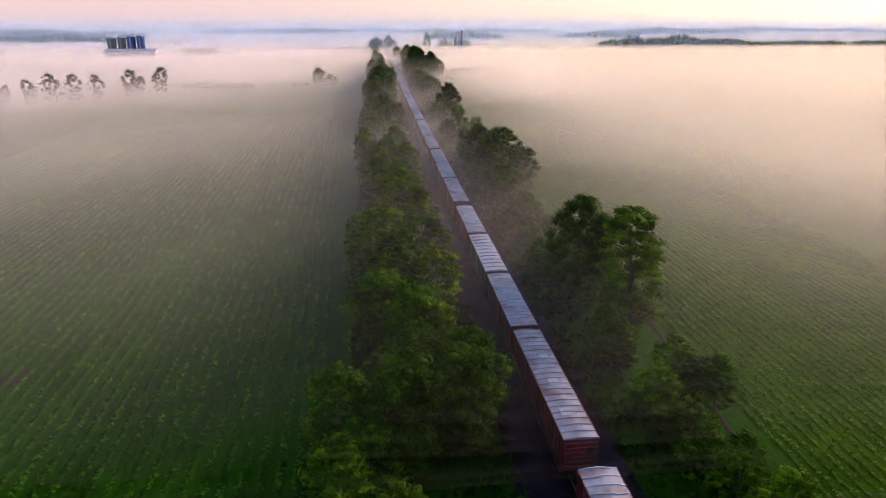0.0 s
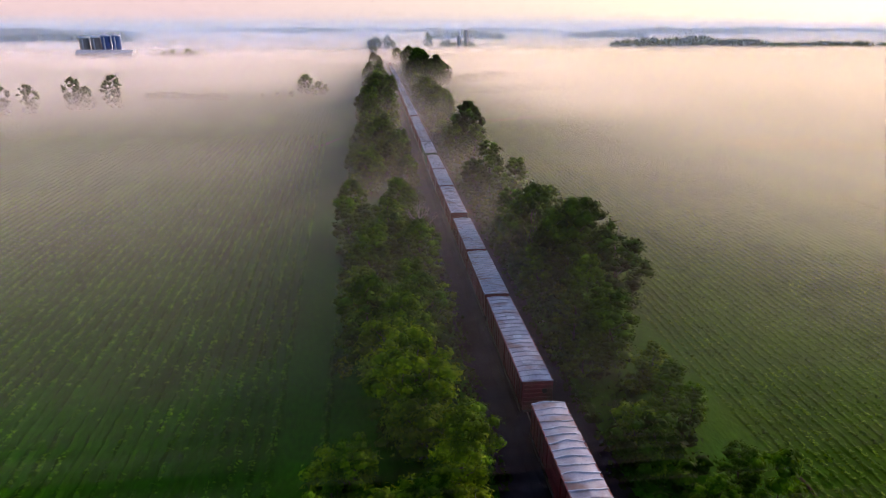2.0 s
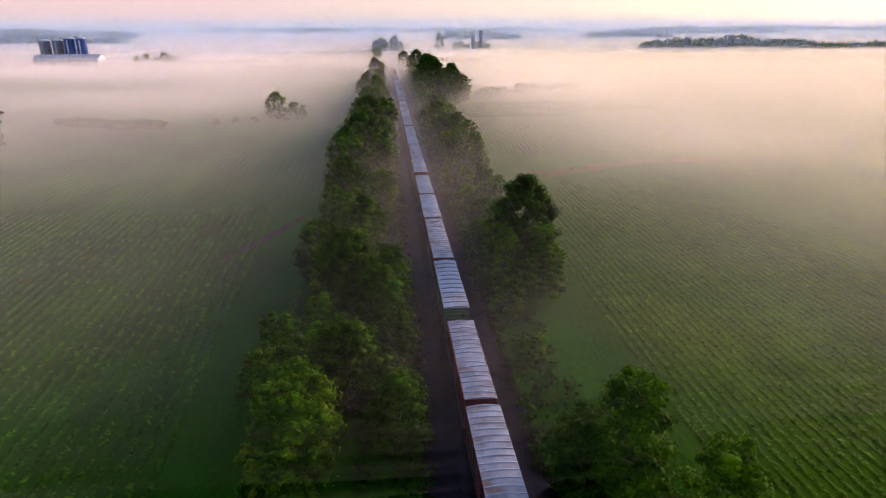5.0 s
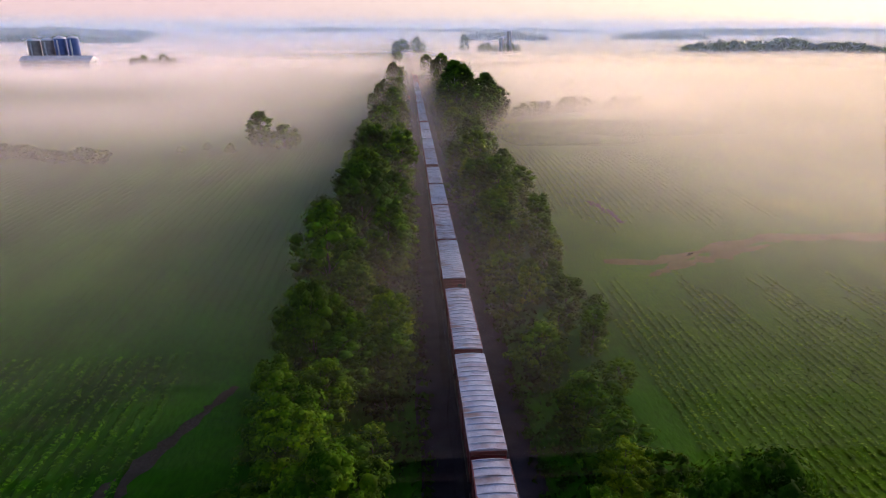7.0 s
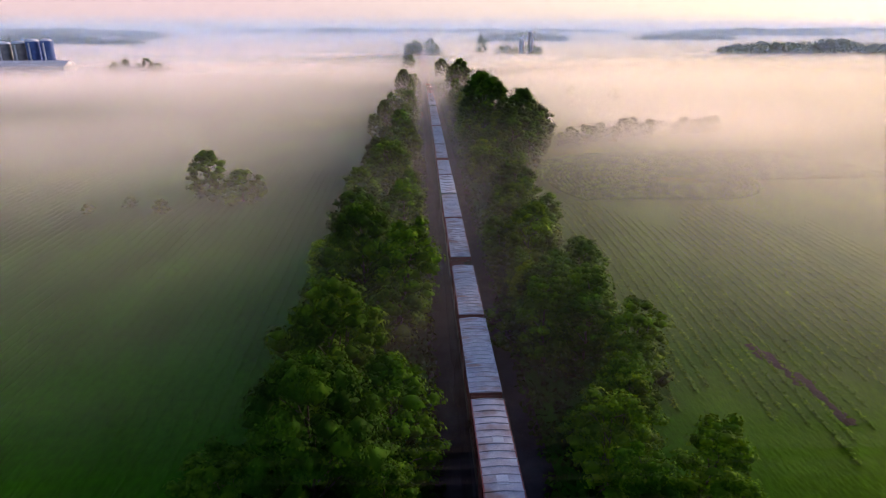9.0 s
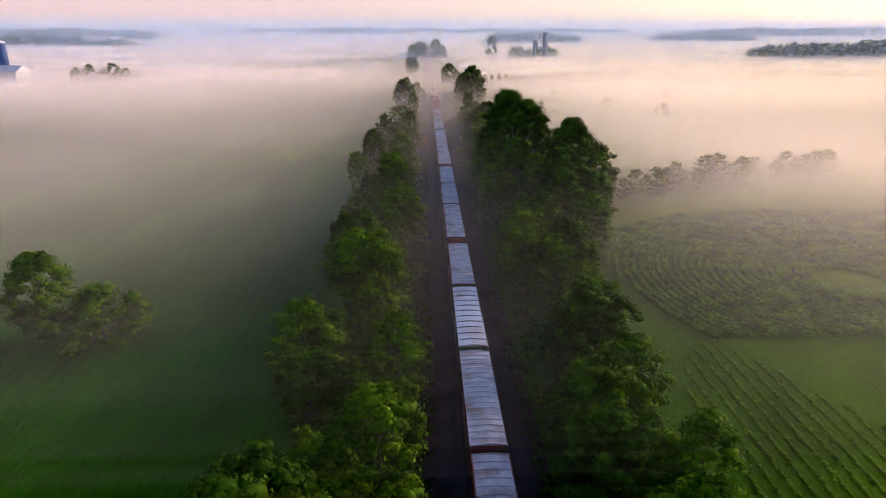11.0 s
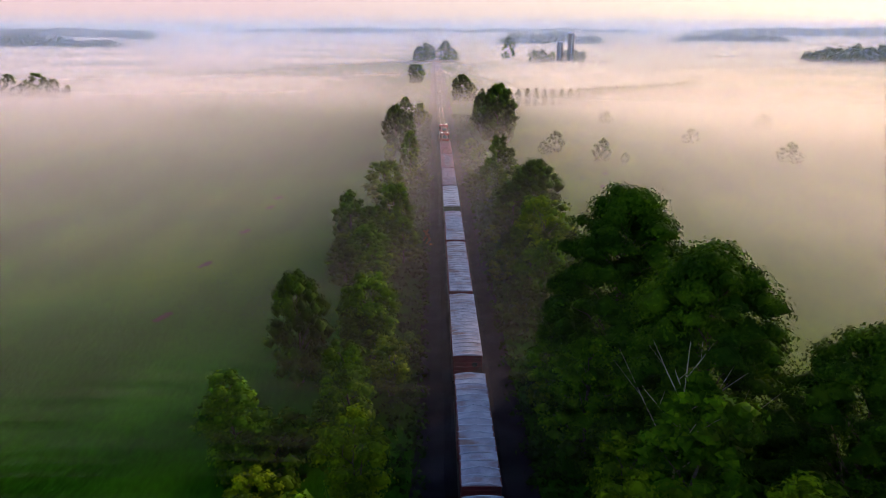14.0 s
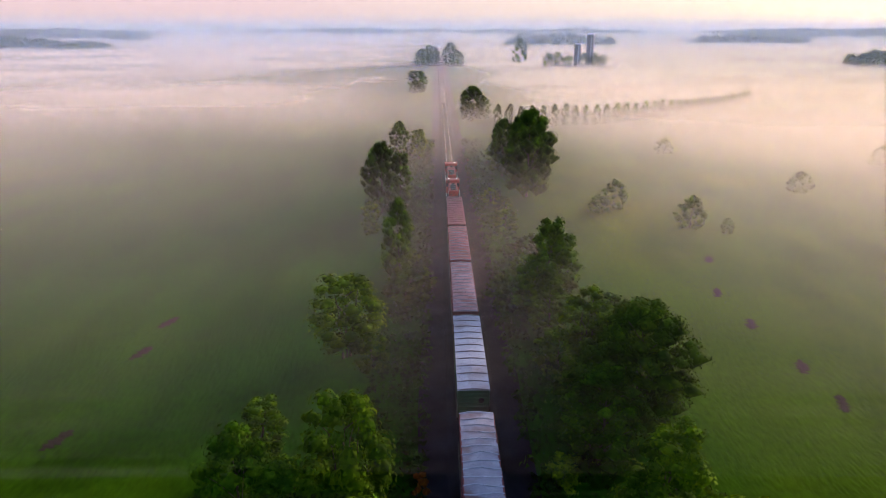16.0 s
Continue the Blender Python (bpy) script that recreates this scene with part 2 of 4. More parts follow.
def haze_material():
    """High thin haze of the far distance, fading upwards."""
    m, n, l = tree_of("far_haze")
    n.remove(n["Principled BSDF"])
    sep = n.new("ShaderNodeSeparateXYZ")
    l.new(n.new("ShaderNodeNewGeometry").outputs["Position"], sep.inputs[0])
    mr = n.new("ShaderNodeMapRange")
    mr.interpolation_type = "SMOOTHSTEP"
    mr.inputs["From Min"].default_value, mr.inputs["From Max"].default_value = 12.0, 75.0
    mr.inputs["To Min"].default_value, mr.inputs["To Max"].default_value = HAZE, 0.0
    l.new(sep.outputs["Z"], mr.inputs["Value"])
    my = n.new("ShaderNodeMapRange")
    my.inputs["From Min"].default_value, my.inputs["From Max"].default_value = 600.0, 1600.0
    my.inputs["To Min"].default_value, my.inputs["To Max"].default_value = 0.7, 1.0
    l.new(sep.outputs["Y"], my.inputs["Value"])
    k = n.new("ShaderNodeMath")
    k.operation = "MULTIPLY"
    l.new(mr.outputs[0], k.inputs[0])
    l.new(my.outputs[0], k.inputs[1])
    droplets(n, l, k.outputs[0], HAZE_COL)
    return m


M_HAZE = haze_material()
M_MIST = mist_material()


# ---- mesh helpers ----
def mesh_of(name, verts, faces, mats, smooth=False, index=None):
    me = bpy.data.meshes.new(name)
    me.from_pydata([tuple(v) for v in verts], [], [tuple(f) for f in faces])
    for m in (mats if isinstance(mats, (list, tuple)) else [mats]):
        me.materials.append(m)
    if index is not None:
        me.polygons.foreach_set("material_index", index)
    if smooth:
        me.polygons.foreach_set("use_smooth", [True] * len(me.polygons))
    me.update()
    return me


def part(name, bm, material, parent, label=""):
    """Links a bmesh (or a finished mesh) as one object under a thing or a part."""
    if isinstance(bm, bmesh.types.BMesh):
        me = bpy.data.meshes.new(name)
        bm.to_mesh(me)
        bm.free()
        me.materials.append(material)
    else:
        me = bm
    ob = new(name, me)
    ob.parent = parent
    if label:
        ob["label"] = label
    return ob


def thing(name, label, category, m=None, group="", kind=""):
    ob = new(name)
    ob.empty_display_size = 0.5
    if m is not None:
        ob.matrix_basis = m
    return tagged(ob, label, category, group, kind)


def box(bm, x0, y0, z0, x1, y1, z1, bevel=0.0):
    r = bmesh.ops.create_cube(bm, size=1.0, matrix=Matrix.Translation(((x0 + x1) / 2, (y0 + y1) / 2, (z0 + z1) / 2)) @ Matrix.Diagonal((x1 - x0, y1 - y0, z1 - z0, 1)))
    if bevel:
        es = {e for v in r["verts"] for e in v.link_edges}
        bmesh.ops.bevel(bm, geom=list(es), offset=bevel, segments=1, affect="EDGES", profile=0.5)
    return bm


def boxed(*a, bevel=0.0):
    return box(bmesh.new(), *a, bevel=bevel)


def cyl(bm, r0, r1, depth, m, seg=12):
    bmesh.ops.create_cone(bm, cap_ends=True, segments=seg, radius1=r0, radius2=r1, depth=depth, matrix=m)
    return bm


# ---- ground ----
def ground_sheet():
    xs = np.concatenate([-np.geomspace(8000, 200, 14), np.linspace(-180, 180, 73), np.geomspace(200, 8000, 14)])
    ys = np.concatenate([-np.geomspace(4000, 80, 8), np.linspace(-60, 900, 193), np.geomspace(930, 8000, 14)])
    verts, faces = [], []
    for y in ys:
        for x in xs:
            z = 0.0
            if 26 < abs(x) < 600 and y < 1500:
                z = 0.5 * noise.noise(Vector((x * 0.012, y * 0.012, 3))) * min(1, (abs(x) - 26) / 30)
            verts.append((x, y, z))
    w = len(xs)
    for j in range(len(ys) - 1):
        for i in range(w - 1):
            faces.append((j * w + i, j * w + i + 1, (j + 1) * w + i + 1, (j + 1) * w + i))
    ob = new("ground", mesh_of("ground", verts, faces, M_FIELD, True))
    return tagged(ob, "flat green farm fields stretching to the horizon", "field", kind="structure")


ground_sheet()


def ground_z(x, y):
    if 26 < abs(x) < 600 and y < 1500:
        return 0.5 * noise.noise(Vector((x * 0.012, y * 0.012, 3))) * min(1, (abs(x) - 26) / 30)
    return 0.0


def ballast_bed():
    prof = [(-5.4, 0.02), (-4.4, 0.16), (-2.6, 0.2), (-1.9, 0.52), (1.9, 0.52), (2.6, 0.22), (4.4, 0.16), (5.4, 0.02)]
    ys = np.linspace(-80, 1400, 371)
    rng = np.random.default_rng(4)
    verts, faces = [], []
    for y in ys:
        for k, (x, z) in enumerate(prof):
            edge = 0.5 * noise.noise(Vector((x, y * 0.11, 1))) if k in (0, 7) else 0.1 * rng.standard_normal()
            verts.append((x + edge, y, z + 0.03 * rng.random()))
    w = len(prof)
    for j in range(len(ys) - 1):
        for i in range(w - 1):
            faces.append((j * w + i, j * w + i + 1, (j + 1) * w + i + 1, (j + 1) * w + i))
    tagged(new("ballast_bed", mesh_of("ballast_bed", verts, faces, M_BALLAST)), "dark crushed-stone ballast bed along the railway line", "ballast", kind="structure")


ballast_bed()
RAIL_TOP = 0.82


def rails():
    tr = thing("railway_track", "single railway track of steel rails on wooden ties", "railway track", kind="structure")
    for s in (-1, 1):
        bm = bmesh.new()
        x = s * 0.755
        box(bm, x - 0.075, -80, 0.66, x + 0.075, 1400, 0.68)
        box(bm, x - 0.012, -80, 0.68, x + 0.012, 1400, 0.79)
        box(bm, x - 0.037, -80, 0.79, x + 0.037, 1400, RAIL_TOP)
        part("rail", bm, M_RAIL, tr)
    return tr


TRACK = rails()


# ---- trees ----
def tube(verts, faces, pts, radii, seg=6):
    base = len(verts)
    for k, (p, r) in enumerate(zip(pts, radii)):
        d = (pts[min(k + 1, len(pts) - 1)] - pts[max(k - 1, 0)]).normalized()
        a = d.orthogonal().normalized()
        b = d.cross(a)
        for i in range(seg):
            t = 2 * math.pi * i / seg
            verts.append(p + a * (r * math.cos(t)) + b * (r * math.sin(t)))
    for k in range(len(pts) - 1):
        for i in range(seg):
            j = (i + 1) % seg
            faces.append((base + k * seg + i, base + k * seg + j, base + (k + 1) * seg + j, base + (k + 1) * seg + i))


def leaf_shell(rng, centres, sizes, per, leaf, up=0.25):
    """Leaf clusters: three-cornered blades strewn over and inside lumps of foliage."""
    n = len(centres) * per
    c = np.repeat(centres, per, 0)
    s = np.repeat(sizes, per, 0)
    d = rng.standard_normal((n, 3))
    d /= np.linalg.norm(d, axis=1, keepdims=True)
    d[:, 2] = np.where(d[:, 2] < -0.35, -d[:, 2] * 0.6, d[:, 2])
    rad = 0.62 + 0.52 * rng.random((n, 1)) ** 0.7
    p = c + d * s * rad
    nrm = d + np.array([0, 0, up]) + 0.24 * rng.standard_normal((n, 3))
    nrm /= np.linalg.norm(nrm, axis=1, keepdims=True)
    u = np.cross(nrm, rng.standard_normal((n, 3)))
    u /= np.linalg.norm(u, axis=1, keepdims=True)
    v = np.cross(nrm, u)
    sz = leaf * (0.6 + 0.8 * rng.random((n, 1)))
    q = np.stack([p + u * sz, p - u * sz * 0.5 + v * sz * 0.7, p - u * sz * 0.5 - v * sz * 0.7], 1).reshape(-1, 3)
    f = np.arange(n * 3).reshape(-1, 3)
    return q, f


def lump_cores(rng, centres, sizes):
    """The shaded inside of each lump: a rough eight-sided hull."""
    base = np.array([(1, 0, 0), (0, 1, 0), (-1, 0, 0), (0, -1, 0), (0, 0, 1), (0, 0, -1)], float)
    tris = np.array([(i, (i + 1) % 4, 4) for i in range(4)] + [((i + 1) % 4, i, 5) for i in range(4)])
    n = len(centres)
    v = centres[:, None, :] + base[None] * sizes[:, None, :] * (0.6 + 0.25 * rng.random((n, 6, 1)))
    f = tris[None] + 6 * np.arange(n)[:, None, None]
    return v.reshape(-1, 3), f.reshape(-1, 3)


def make_tree(seed, height, spread, base, lumps, mat, shape="round", per=96, leaf=0.27, category="tree", label=""):
    rng = np.random.default_rng(seed)
    root = thing("tree", label, category)
    tv, tf = [], []
    lean = Vector((rng.normal() * 0.3, rng.normal() * 0.3, 0))
    stems = 1 if shape != "multi" else 3
    for k in range(stems):
        off = Vector((rng.normal() * 0.5, rng.normal() * 0.5, 0)) * (k > 0)
        top = Vector((0, 0, height * 0.82)) + lean * 2 + off * 3
        pts = [off + (top - off) * t + Vector((rng.normal(), rng.normal(), 0)) * 0.12 * (t > 0) for t in np.linspace(0, 1, 7)]
        pts[0].z = -0.15
        r0 = height * 0.017 / math.sqrt(stems)
        tube(tv, tf, pts, [r0 * (1.35 if t == 0 else 1 - 0.85 * t) for t in np.linspace(0, 1, 7)], 6)
    centres, sizes = [], []
    for k in range(lumps):
        t = (k + 0.5) / lumps
        zf = base + (1 - base) * t
        if shape == "round":
            w = math.sqrt(max(0.05, 1 - (2 * (t - 0.42)) ** 2 * 0.8))
        elif shape == "tall":
            w = 0.75 * (1 - 0.75 * abs(t - 0.35) ** 1.4)
        else:
            w = 0.85 * math.sqrt(max(0.1, 1 - (1.7 * (t - 0.5)) ** 2))
        a = k * 2.399 + rng.normal() * 0.5
        rr = spread * w * math.sqrt(0.12 + 0.88 * rng.random())
        sz = spread * (0.17 + 0.2 * rng.random()) * (1.0 - 0.25 * t)
        c = Vector((rr * math.cos(a), rr * math.sin(a), height * zf - sz * 0.6)) + lean * (2 * zf)
        centres.append(c)
        sizes.append((sz * (1 + 0.25 * rng.random()), sz * (1 + 0.25 * rng.random()), sz * (0.7 + 0.25 * rng.random())))
        if k % 6 == 0:
            h0 = max(height * base * 0.6, c.z - rr * 0.9)
            st = Vector((0, 0, h0)) + lean * (2 * h0 / height)
            md = st.lerp(c, 0.55) + Vector((0, 0, 0.06 * height * rng.random()))
            rb = height * 0.006
            tube(tv, tf, [st, md, c], [rb, rb * 0.6, rb * 0.15], 4)
    part("trunk", mesh_of("trunk", tv, tf, M_BARK, True), None, root)
    centres, sizes = np.array([tuple(c) for c in centres]), np.array(sizes)
    q, f = leaf_shell(rng, centres, sizes, per, leaf)
    q2, f2 = lump_cores(rng, centres, sizes)
    part("crown", mesh_of("crown", np.concatenate([q, q2]), np.concatenate([f, f2 + len(q)]), mat, True), None, root)
    return root


FAR = pose(0, -900, 0)
KINDS = {
    "great_oak": dict(seed=14, height=22, spread=6.6, base=0.12, lumps=230, mat=M_LEAF_DARK, shape="round", label="huge dark green deciduous tree towering beside the railway", per=150, leaf=0.17),
    "oak": dict(seed=1, height=15, spread=6.2, base=0.18, lumps=130, mat=M_LEAF_DARK, shape="round", label="broad dark green deciduous tree beside the railway", per=100, leaf=0.18),
    "ash": dict(seed=2, height=14, spread=4.6, base=0.15, lumps=78, mat=M_LEAF_MID, shape="round", label="round green deciduous tree in the trackside row", per=46, leaf=0.24),
    "elm": dict(seed=3, height=14, spread=4.2, base=0.10, lumps=78, mat=M_LEAF_MID, shape="tall", label="tall green tree with an uneven crown", per=46, leaf=0.24),
    "locust": dict(seed=4, height=13, spread=4.4, base=0.22, lumps=60, mat=M_LEAF_LIGHT, shape="multi", label="yellow-green tree with a loose airy crown", per=56, leaf=0.23),
    "maple": dict(seed=5, height=13, spread=5.2, base=0.12, lumps=84, mat=M_LEAF_DARK, shape="multi", label="wide dark green tree with several stems", per=46, leaf=0.24),
    "poplar": dict(seed=6, height=15, spread=3.4, base=0.12, lumps=70, mat=M_LEAF_LIGHT, shape="tall", label="slim light green tree standing over the bushes", per=90, leaf=0.19),
    "shrub": dict(seed=7, height=5, spread=2.8, base=0.02, lumps=34, mat=M_LEAF_MID, shape="round", label="bushy green shrub in the trackside scrub", category="shrub", per=32, leaf=0.22),
    "thicket": dict(seed=8, height=4, spread=3.2, base=0.0, lumps=36, mat=M_LEAF_DARK, shape="round", label="low dark green thicket beside the ballast", category="shrub", per=32, leaf=0.22),
    "brush": dict(seed=9, height=5.5, spread=2.6, base=0.05, lumps=32, mat=M_LEAF_LIGHT, shape="multi", label="light green brush with loose branches", category="shrub", per=32, leaf=0.22),
    "far": dict(seed=11, height=12, spread=4.6, base=0.08, lumps=38, mat=M_LEAF_DARK, shape="round", per=44, leaf=0.32, label="dark round field tree in the mist"),
}
TREES = {}


def plant(kind, x, y, h, turn=0.0, wide=1.0, group="trees along the railway", label="", name=""):
    spec = KINDS[kind]
    s = h / spec["height"]
    m = pose(x, y, ground_z(x, y), 0, 0, turn) @ Matrix.Diagonal((s * wide, s * wide, s, 1))
    if kind not in TREES:
        TREES[kind] = make_tree(**spec)
        TREES[kind].name = "shrub" if spec.get("category") == "shrub" else "tree"
        TREES[kind]["group"] = group
        TREES[kind].matrix_basis = m
        ob = TREES[kind]
    else:
        src = TREES[kind]
        keep = src.matrix_basis.copy()
        src.matrix_basis = Matrix()
        ob = copy_thing(src, m)
        src.matrix_basis = keep
        ob["group"] = group
        ob["label"] = spec["label"]
    if label:
        ob["label"] = label
    if name:
        ob.name = name
    return ob


# the tall trees of the two rows: kind, x, y, height, width
ROWS = [
    ("maple", -15, 46, 11, 1.0), ("locust", -9.5, 50, 9, 1.0), ("elm", -12, 60, 12, 1.0), ("ash", -17, 68, 10, 1.1),
    ("locust", -8.5, 75, 10, 1.0), ("maple", -14, 84, 10, 1.0), ("locust", -15, 97, 10, 1.1), ("poplar", -10, 104, 11, 1.1), ("locust", -12, 114, 12, 1.1),
    ("ash", -16, 131, 11, 1.1), ("ash", -10, 136, 9, 1.1), ("elm", -15, 150, 10, 1.2), ("ash", -9, 155, 10, 1.1), ("ash", -13, 170, 9.5, 1.2), ("elm", -10, 181, 8.5, 1.1),
    ("ash", -16.3, 216, 9, 1.0), ("maple", -12, 222, 10, 1.0), ("oak", -13.7, 241, 13, 0.75), ("elm", -8, 245, 9, 0.9), ("maple", -17.5, 253, 10.5, 1.0), ("ash", -12, 266, 11, 1.0),
    ("oak", -16, 291, 12.5, 0.8), ("ash", -16.6, 311, 15.5, 1.0), ("elm", -10, 322, 13, 1.0), ("oak", -14, 336, 15.5, 0.85), ("ash", -8.5, 342, 12.5, 1.0), ("maple", -15, 350, 15, 1.0),
    ("elm", -9, 370, 15.5, 1.1), ("oak", -13.5, 375, 16, 0.8), ("maple", -15, 395, 13, 1.0), ("ash", -9, 405, 12, 1.0), ("ash", -8, 422, 10, 1.0), ("locust", -12.8, 441, 13, 1.2), ("maple", -16, 455, 11.5, 1.0),
    ("locust", -9, 470, 11, 1.1), ("elm", -13, 487, 14, 1.1), ("locust", -10, 503, 9, 1.1), ("oak", -18, 523, 13, 0.6), ("locust", -11, 528, 11, 1.0), ("ash", -17.2, 563, 11.7, 0.8), ("locust", -10.5, 566, 12.3, 0.9),
    ("locust", -14.2, 593.5, 10.5, 1.3), ("maple", -14, 556, 8.5, 1.1), ("ash", -8.5, 560, 8, 1.1), ("ash", -12, 548, 7.5, 1.2), ("maple", -16.5, 550, 7, 1.1), ("ash", -9.2, 618, 13, 0.6), ("oak", -15, 655, 15, 0.62), ("elm", -11.5, 658, 12.5, 0.8), ("ash", -14, 706, 12, 0.8), ("locust", -9, 712, 9, 0.9),
    ("ash", -13, 905, 13, 1.0), ("ash", -18, 1160, 17, 1.2), ("oak", -8, 1190, 18, 0.9),
    # the other side
    ("poplar", 16, 71.5, 15.5, 1.4), ("oak", 12, 80.5, 15, 0.75), ("ash", 17, 52, 6, 1.0), ("ash", 11, 131, 8, 1.0), ("oak", 13, 150, 14, 0.95), ("maple", 9.5, 162, 13, 0.8),
    ("ash", 12, 172, 8, 1.0), ("elm", 11, 206, 12.5, 1.0), ("oak", 13.2, 258, 15.5, 0.75), ("ash", 8.5, 249, 10, 0.8), ("locust", 10, 262, 9, 1.0),
    ("ash", 16.5, 333, 7, 1.1), ("locust", 11, 345, 9, 1.0), ("elm", 14, 364, 11, 1.1), ("ash", 16, 377, 10, 1.0), ("locust", 10, 387, 12.5, 0.9),
    ("locust", 11, 410, 10, 1.1), ("ash", 14, 432, 9, 1.1), ("locust", 11, 459, 10, 1.1), ("elm", 13, 445, 9, 1.1),
    ("great_oak", 14.8, 519, 22.8, 1.03), ("great_oak", 18, 505, 22, 0.96), ("great_oak", 25.5, 498, 19, 1.00), ("great_oak", 22, 484, 15, 1.20), ("elm", 13, 497, 15, 1.1), ("poplar", 19, 490, 13, 1.3), ("ash", 10, 510, 12, 1.0),
    ("ash", 27, 479, 11.5, 1.0), ("elm", 30.5, 489, 13, 1.0), ("maple", 33, 500, 13.5, 0.9), ("ash", 23.5, 468, 10.5, 1.0), ("maple", 18.5, 456, 9.5, 1.0), ("elm", 17, 445, 9, 1.0), ("ash", 20, 476, 13, 1.0), ("ash", 15, 466, 11, 1.0), ("oak", 15.4, 579, 13.5, 0.9), ("elm", 12.5, 565, 10.5, 1.1), ("maple", 16, 556, 8.5, 1.1), ("ash", 18.5, 550, 8, 1.1), ("ash", 9, 554, 8, 1.0), ("maple", 13, 547, 8, 1.0), ("ash", 11, 574, 10, 1.0), ("elm", 10.3, 605, 14, 0.8), ("locust", 13, 590, 10, 1.0), ("locust", 13.5, 553, 13, 1.05),
    ("oak", 17, 668, 20, 0.7), ("elm", 21.5, 684, 15.5, 1.0), ("oak", 13.5, 690, 15, 0.6), ("ash", 24, 690, 8, 0.8), ("oak", 10.5, 789, 14.5, 0.85), ("ash", 16, 792, 10, 0.9),
]
rng_t = random.Random(12)
for kind, x, y, h, wide in ROWS:
    plant(kind, x, y, h, rng_t.uniform(0, 360), wide)

# scrub between and under them
for k in range(230):
    side = -1 if k % 2 else 1
    y = 30 + 690 * (k + 0.5) / 230 + rng_t.uniform(-2, 2)
    thin = (side < 0 and (188 < y < 206 or y > 535)) or (side > 0 and (212 < y < 240 or y > 620))
    if thin and rng_t.random() < 0.6:
        continue
    x = side * rng_t.uniform(6.2, 18.0 if side > 0 else 20.0)
    plant(rng_t.choice(["shrub", "thicket", "brush", "shrub"]), x, y, rng_t.uniform(2.2, 5.6), rng_t.uniform(0, 360), rng_t.uniform(0.8, 1.25), "scrub along the railway")

# field trees
for x, y, h, kind in ((-203, 352, 9, "far"), (-192, 352, 12, "far"), (-182, 356, 14.5, "far"), (-174, 361, 14, "far"), (-164, 367, 13, "far"), (-150, 378, 15, "far"), (-145, 378, 11, "far"), (-136.5, 386, 15.5, "far")):
    plant(kind, x, y, h, rng_t.uniform(0, 360), 0.85, "field hedgerow trees", "dark round field tree half sunk in mist")
plant("ash", -52.5, 437, 11.5, 20, 1.15, "lone field trees", "lone airy tree standing in the misty field")
plant("shrub", -45, 436, 7.5, 60, 1.3, "lone field trees", "bush beside the lone field tree")
for x, y, h in ((34, 657, 6.5), (45, 643, 6.5), (51, 640, 3), (30, 655, 4)):
    plant("shrub", x, y, h, rng_t.uniform(0, 360), 0.8, "field bushes", "round bush in the misty field")

# denser growth where the rows close up
FILL = [(-1, 32, 186, 40), (-1, 207, 300, 34), (-1, 300, 500, 46), (-1, 505, 535, 5), (-1, 548, 575, 5), (1, 34, 100, 16), (1, 100, 122, 5), (1, 122, 178, 15), (1, 200, 215, 3), (1, 244, 325, 16), (1, 325, 470, 40), (1, 476, 522, 14), (1, 540, 612, 13)]
for side, y0, y1, count in FILL:
    for k in range(count):
        y = y0 + (y1 - y0) * (k + 0.5) / count + rng_t.uniform(-1.5, 1.5)
        x = side * rng_t.uniform(7.4, 17.0 if side > 0 else 20.0)
        low = 0.62 if (side > 0 and (y < 128 or 262 < y < 330)) else 1.0
        plant(rng_t.choice(["ash", "elm", "maple", "locust", "ash", "elm"]), x, y, low * rng_t.uniform(6.5, 10.5), rng_t.uniform(0, 360), rng_t.uniform(0.95, 1.25), name="young_tree")

# ---- train ----
M_RED = surface("oxide_red_paint", (0.12, 0.012, 0.016), (0.21, 0.024, 0.028), 0.6, 12, 0.55, bump=0.15, stain=(0.07, 0.03, 0.022), vary=0.35)
M_GREEN = surface("green_paint", (0.03, 0.08, 0.035), (0.06, 0.13, 0.055), 0.6, 12, 0.55, bump=0.15, stain=(0.05, 0.05, 0.035))
M_ROOF_WHITE = surface("galvanised_roof", (0.36, 0.41, 0.52), (0.54, 0.60, 0.71), 0.5, 9, 0.5, 0.25, bump=0.2, stain=(0.28, 0.25, 0.26), vary=0.15)
M_ROOF_GREY = surface("weathered_roof", (0.24, 0.25, 0.32), (0.44, 0.46, 0.55), 0.7, 9, 0.6, 0.2, bump=0.25, stain=(0.20, 0.13, 0.12), vary=0.2)
M_ROOF_PINK = surface("rusty_roof", (0.25, 0.065, 0.08), (0.40, 0.14, 0.155), 0.6, 9, 0.6, 0.15, bump=0.25, stain=(0.22, 0.09, 0.07), vary=0.15)
M_ROOF_DUSTY = surface("dusty_pink_roof", (0.28, 0.16, 0.20), (0.46, 0.31, 0.36), 0.6, 9, 0.6, 0.15, bump=0.25, stain=(0.20, 0.08, 0.08), vary=0.15)
M_RIB_DARK = surface("dark_roof_seam", (0.12, 0.11, 0.13), (0.24, 0.22, 0.24), 2, 12, 0.6, 0.2)
M_STEEL = surface("dirty_steel", (0.025, 0.022, 0.02), (0.07, 0.06, 0.055), 2, 15, 0.7, 0.4)
M_YELLOW = surface("cream_stripe_paint", (0.55, 0.50, 0.44), (0.75, 0.70, 0.62), 2, 15, 0.6)
M_LOCO = surface("orange_red_paint", (0.36, 0.03, 0.022), (0.55, 0.05, 0.035), 0.8, 12, 0.45, stain=(0.08, 0.03, 0.02))
M_GLASS, gn, gl = tree_of("dark_cab_glass")
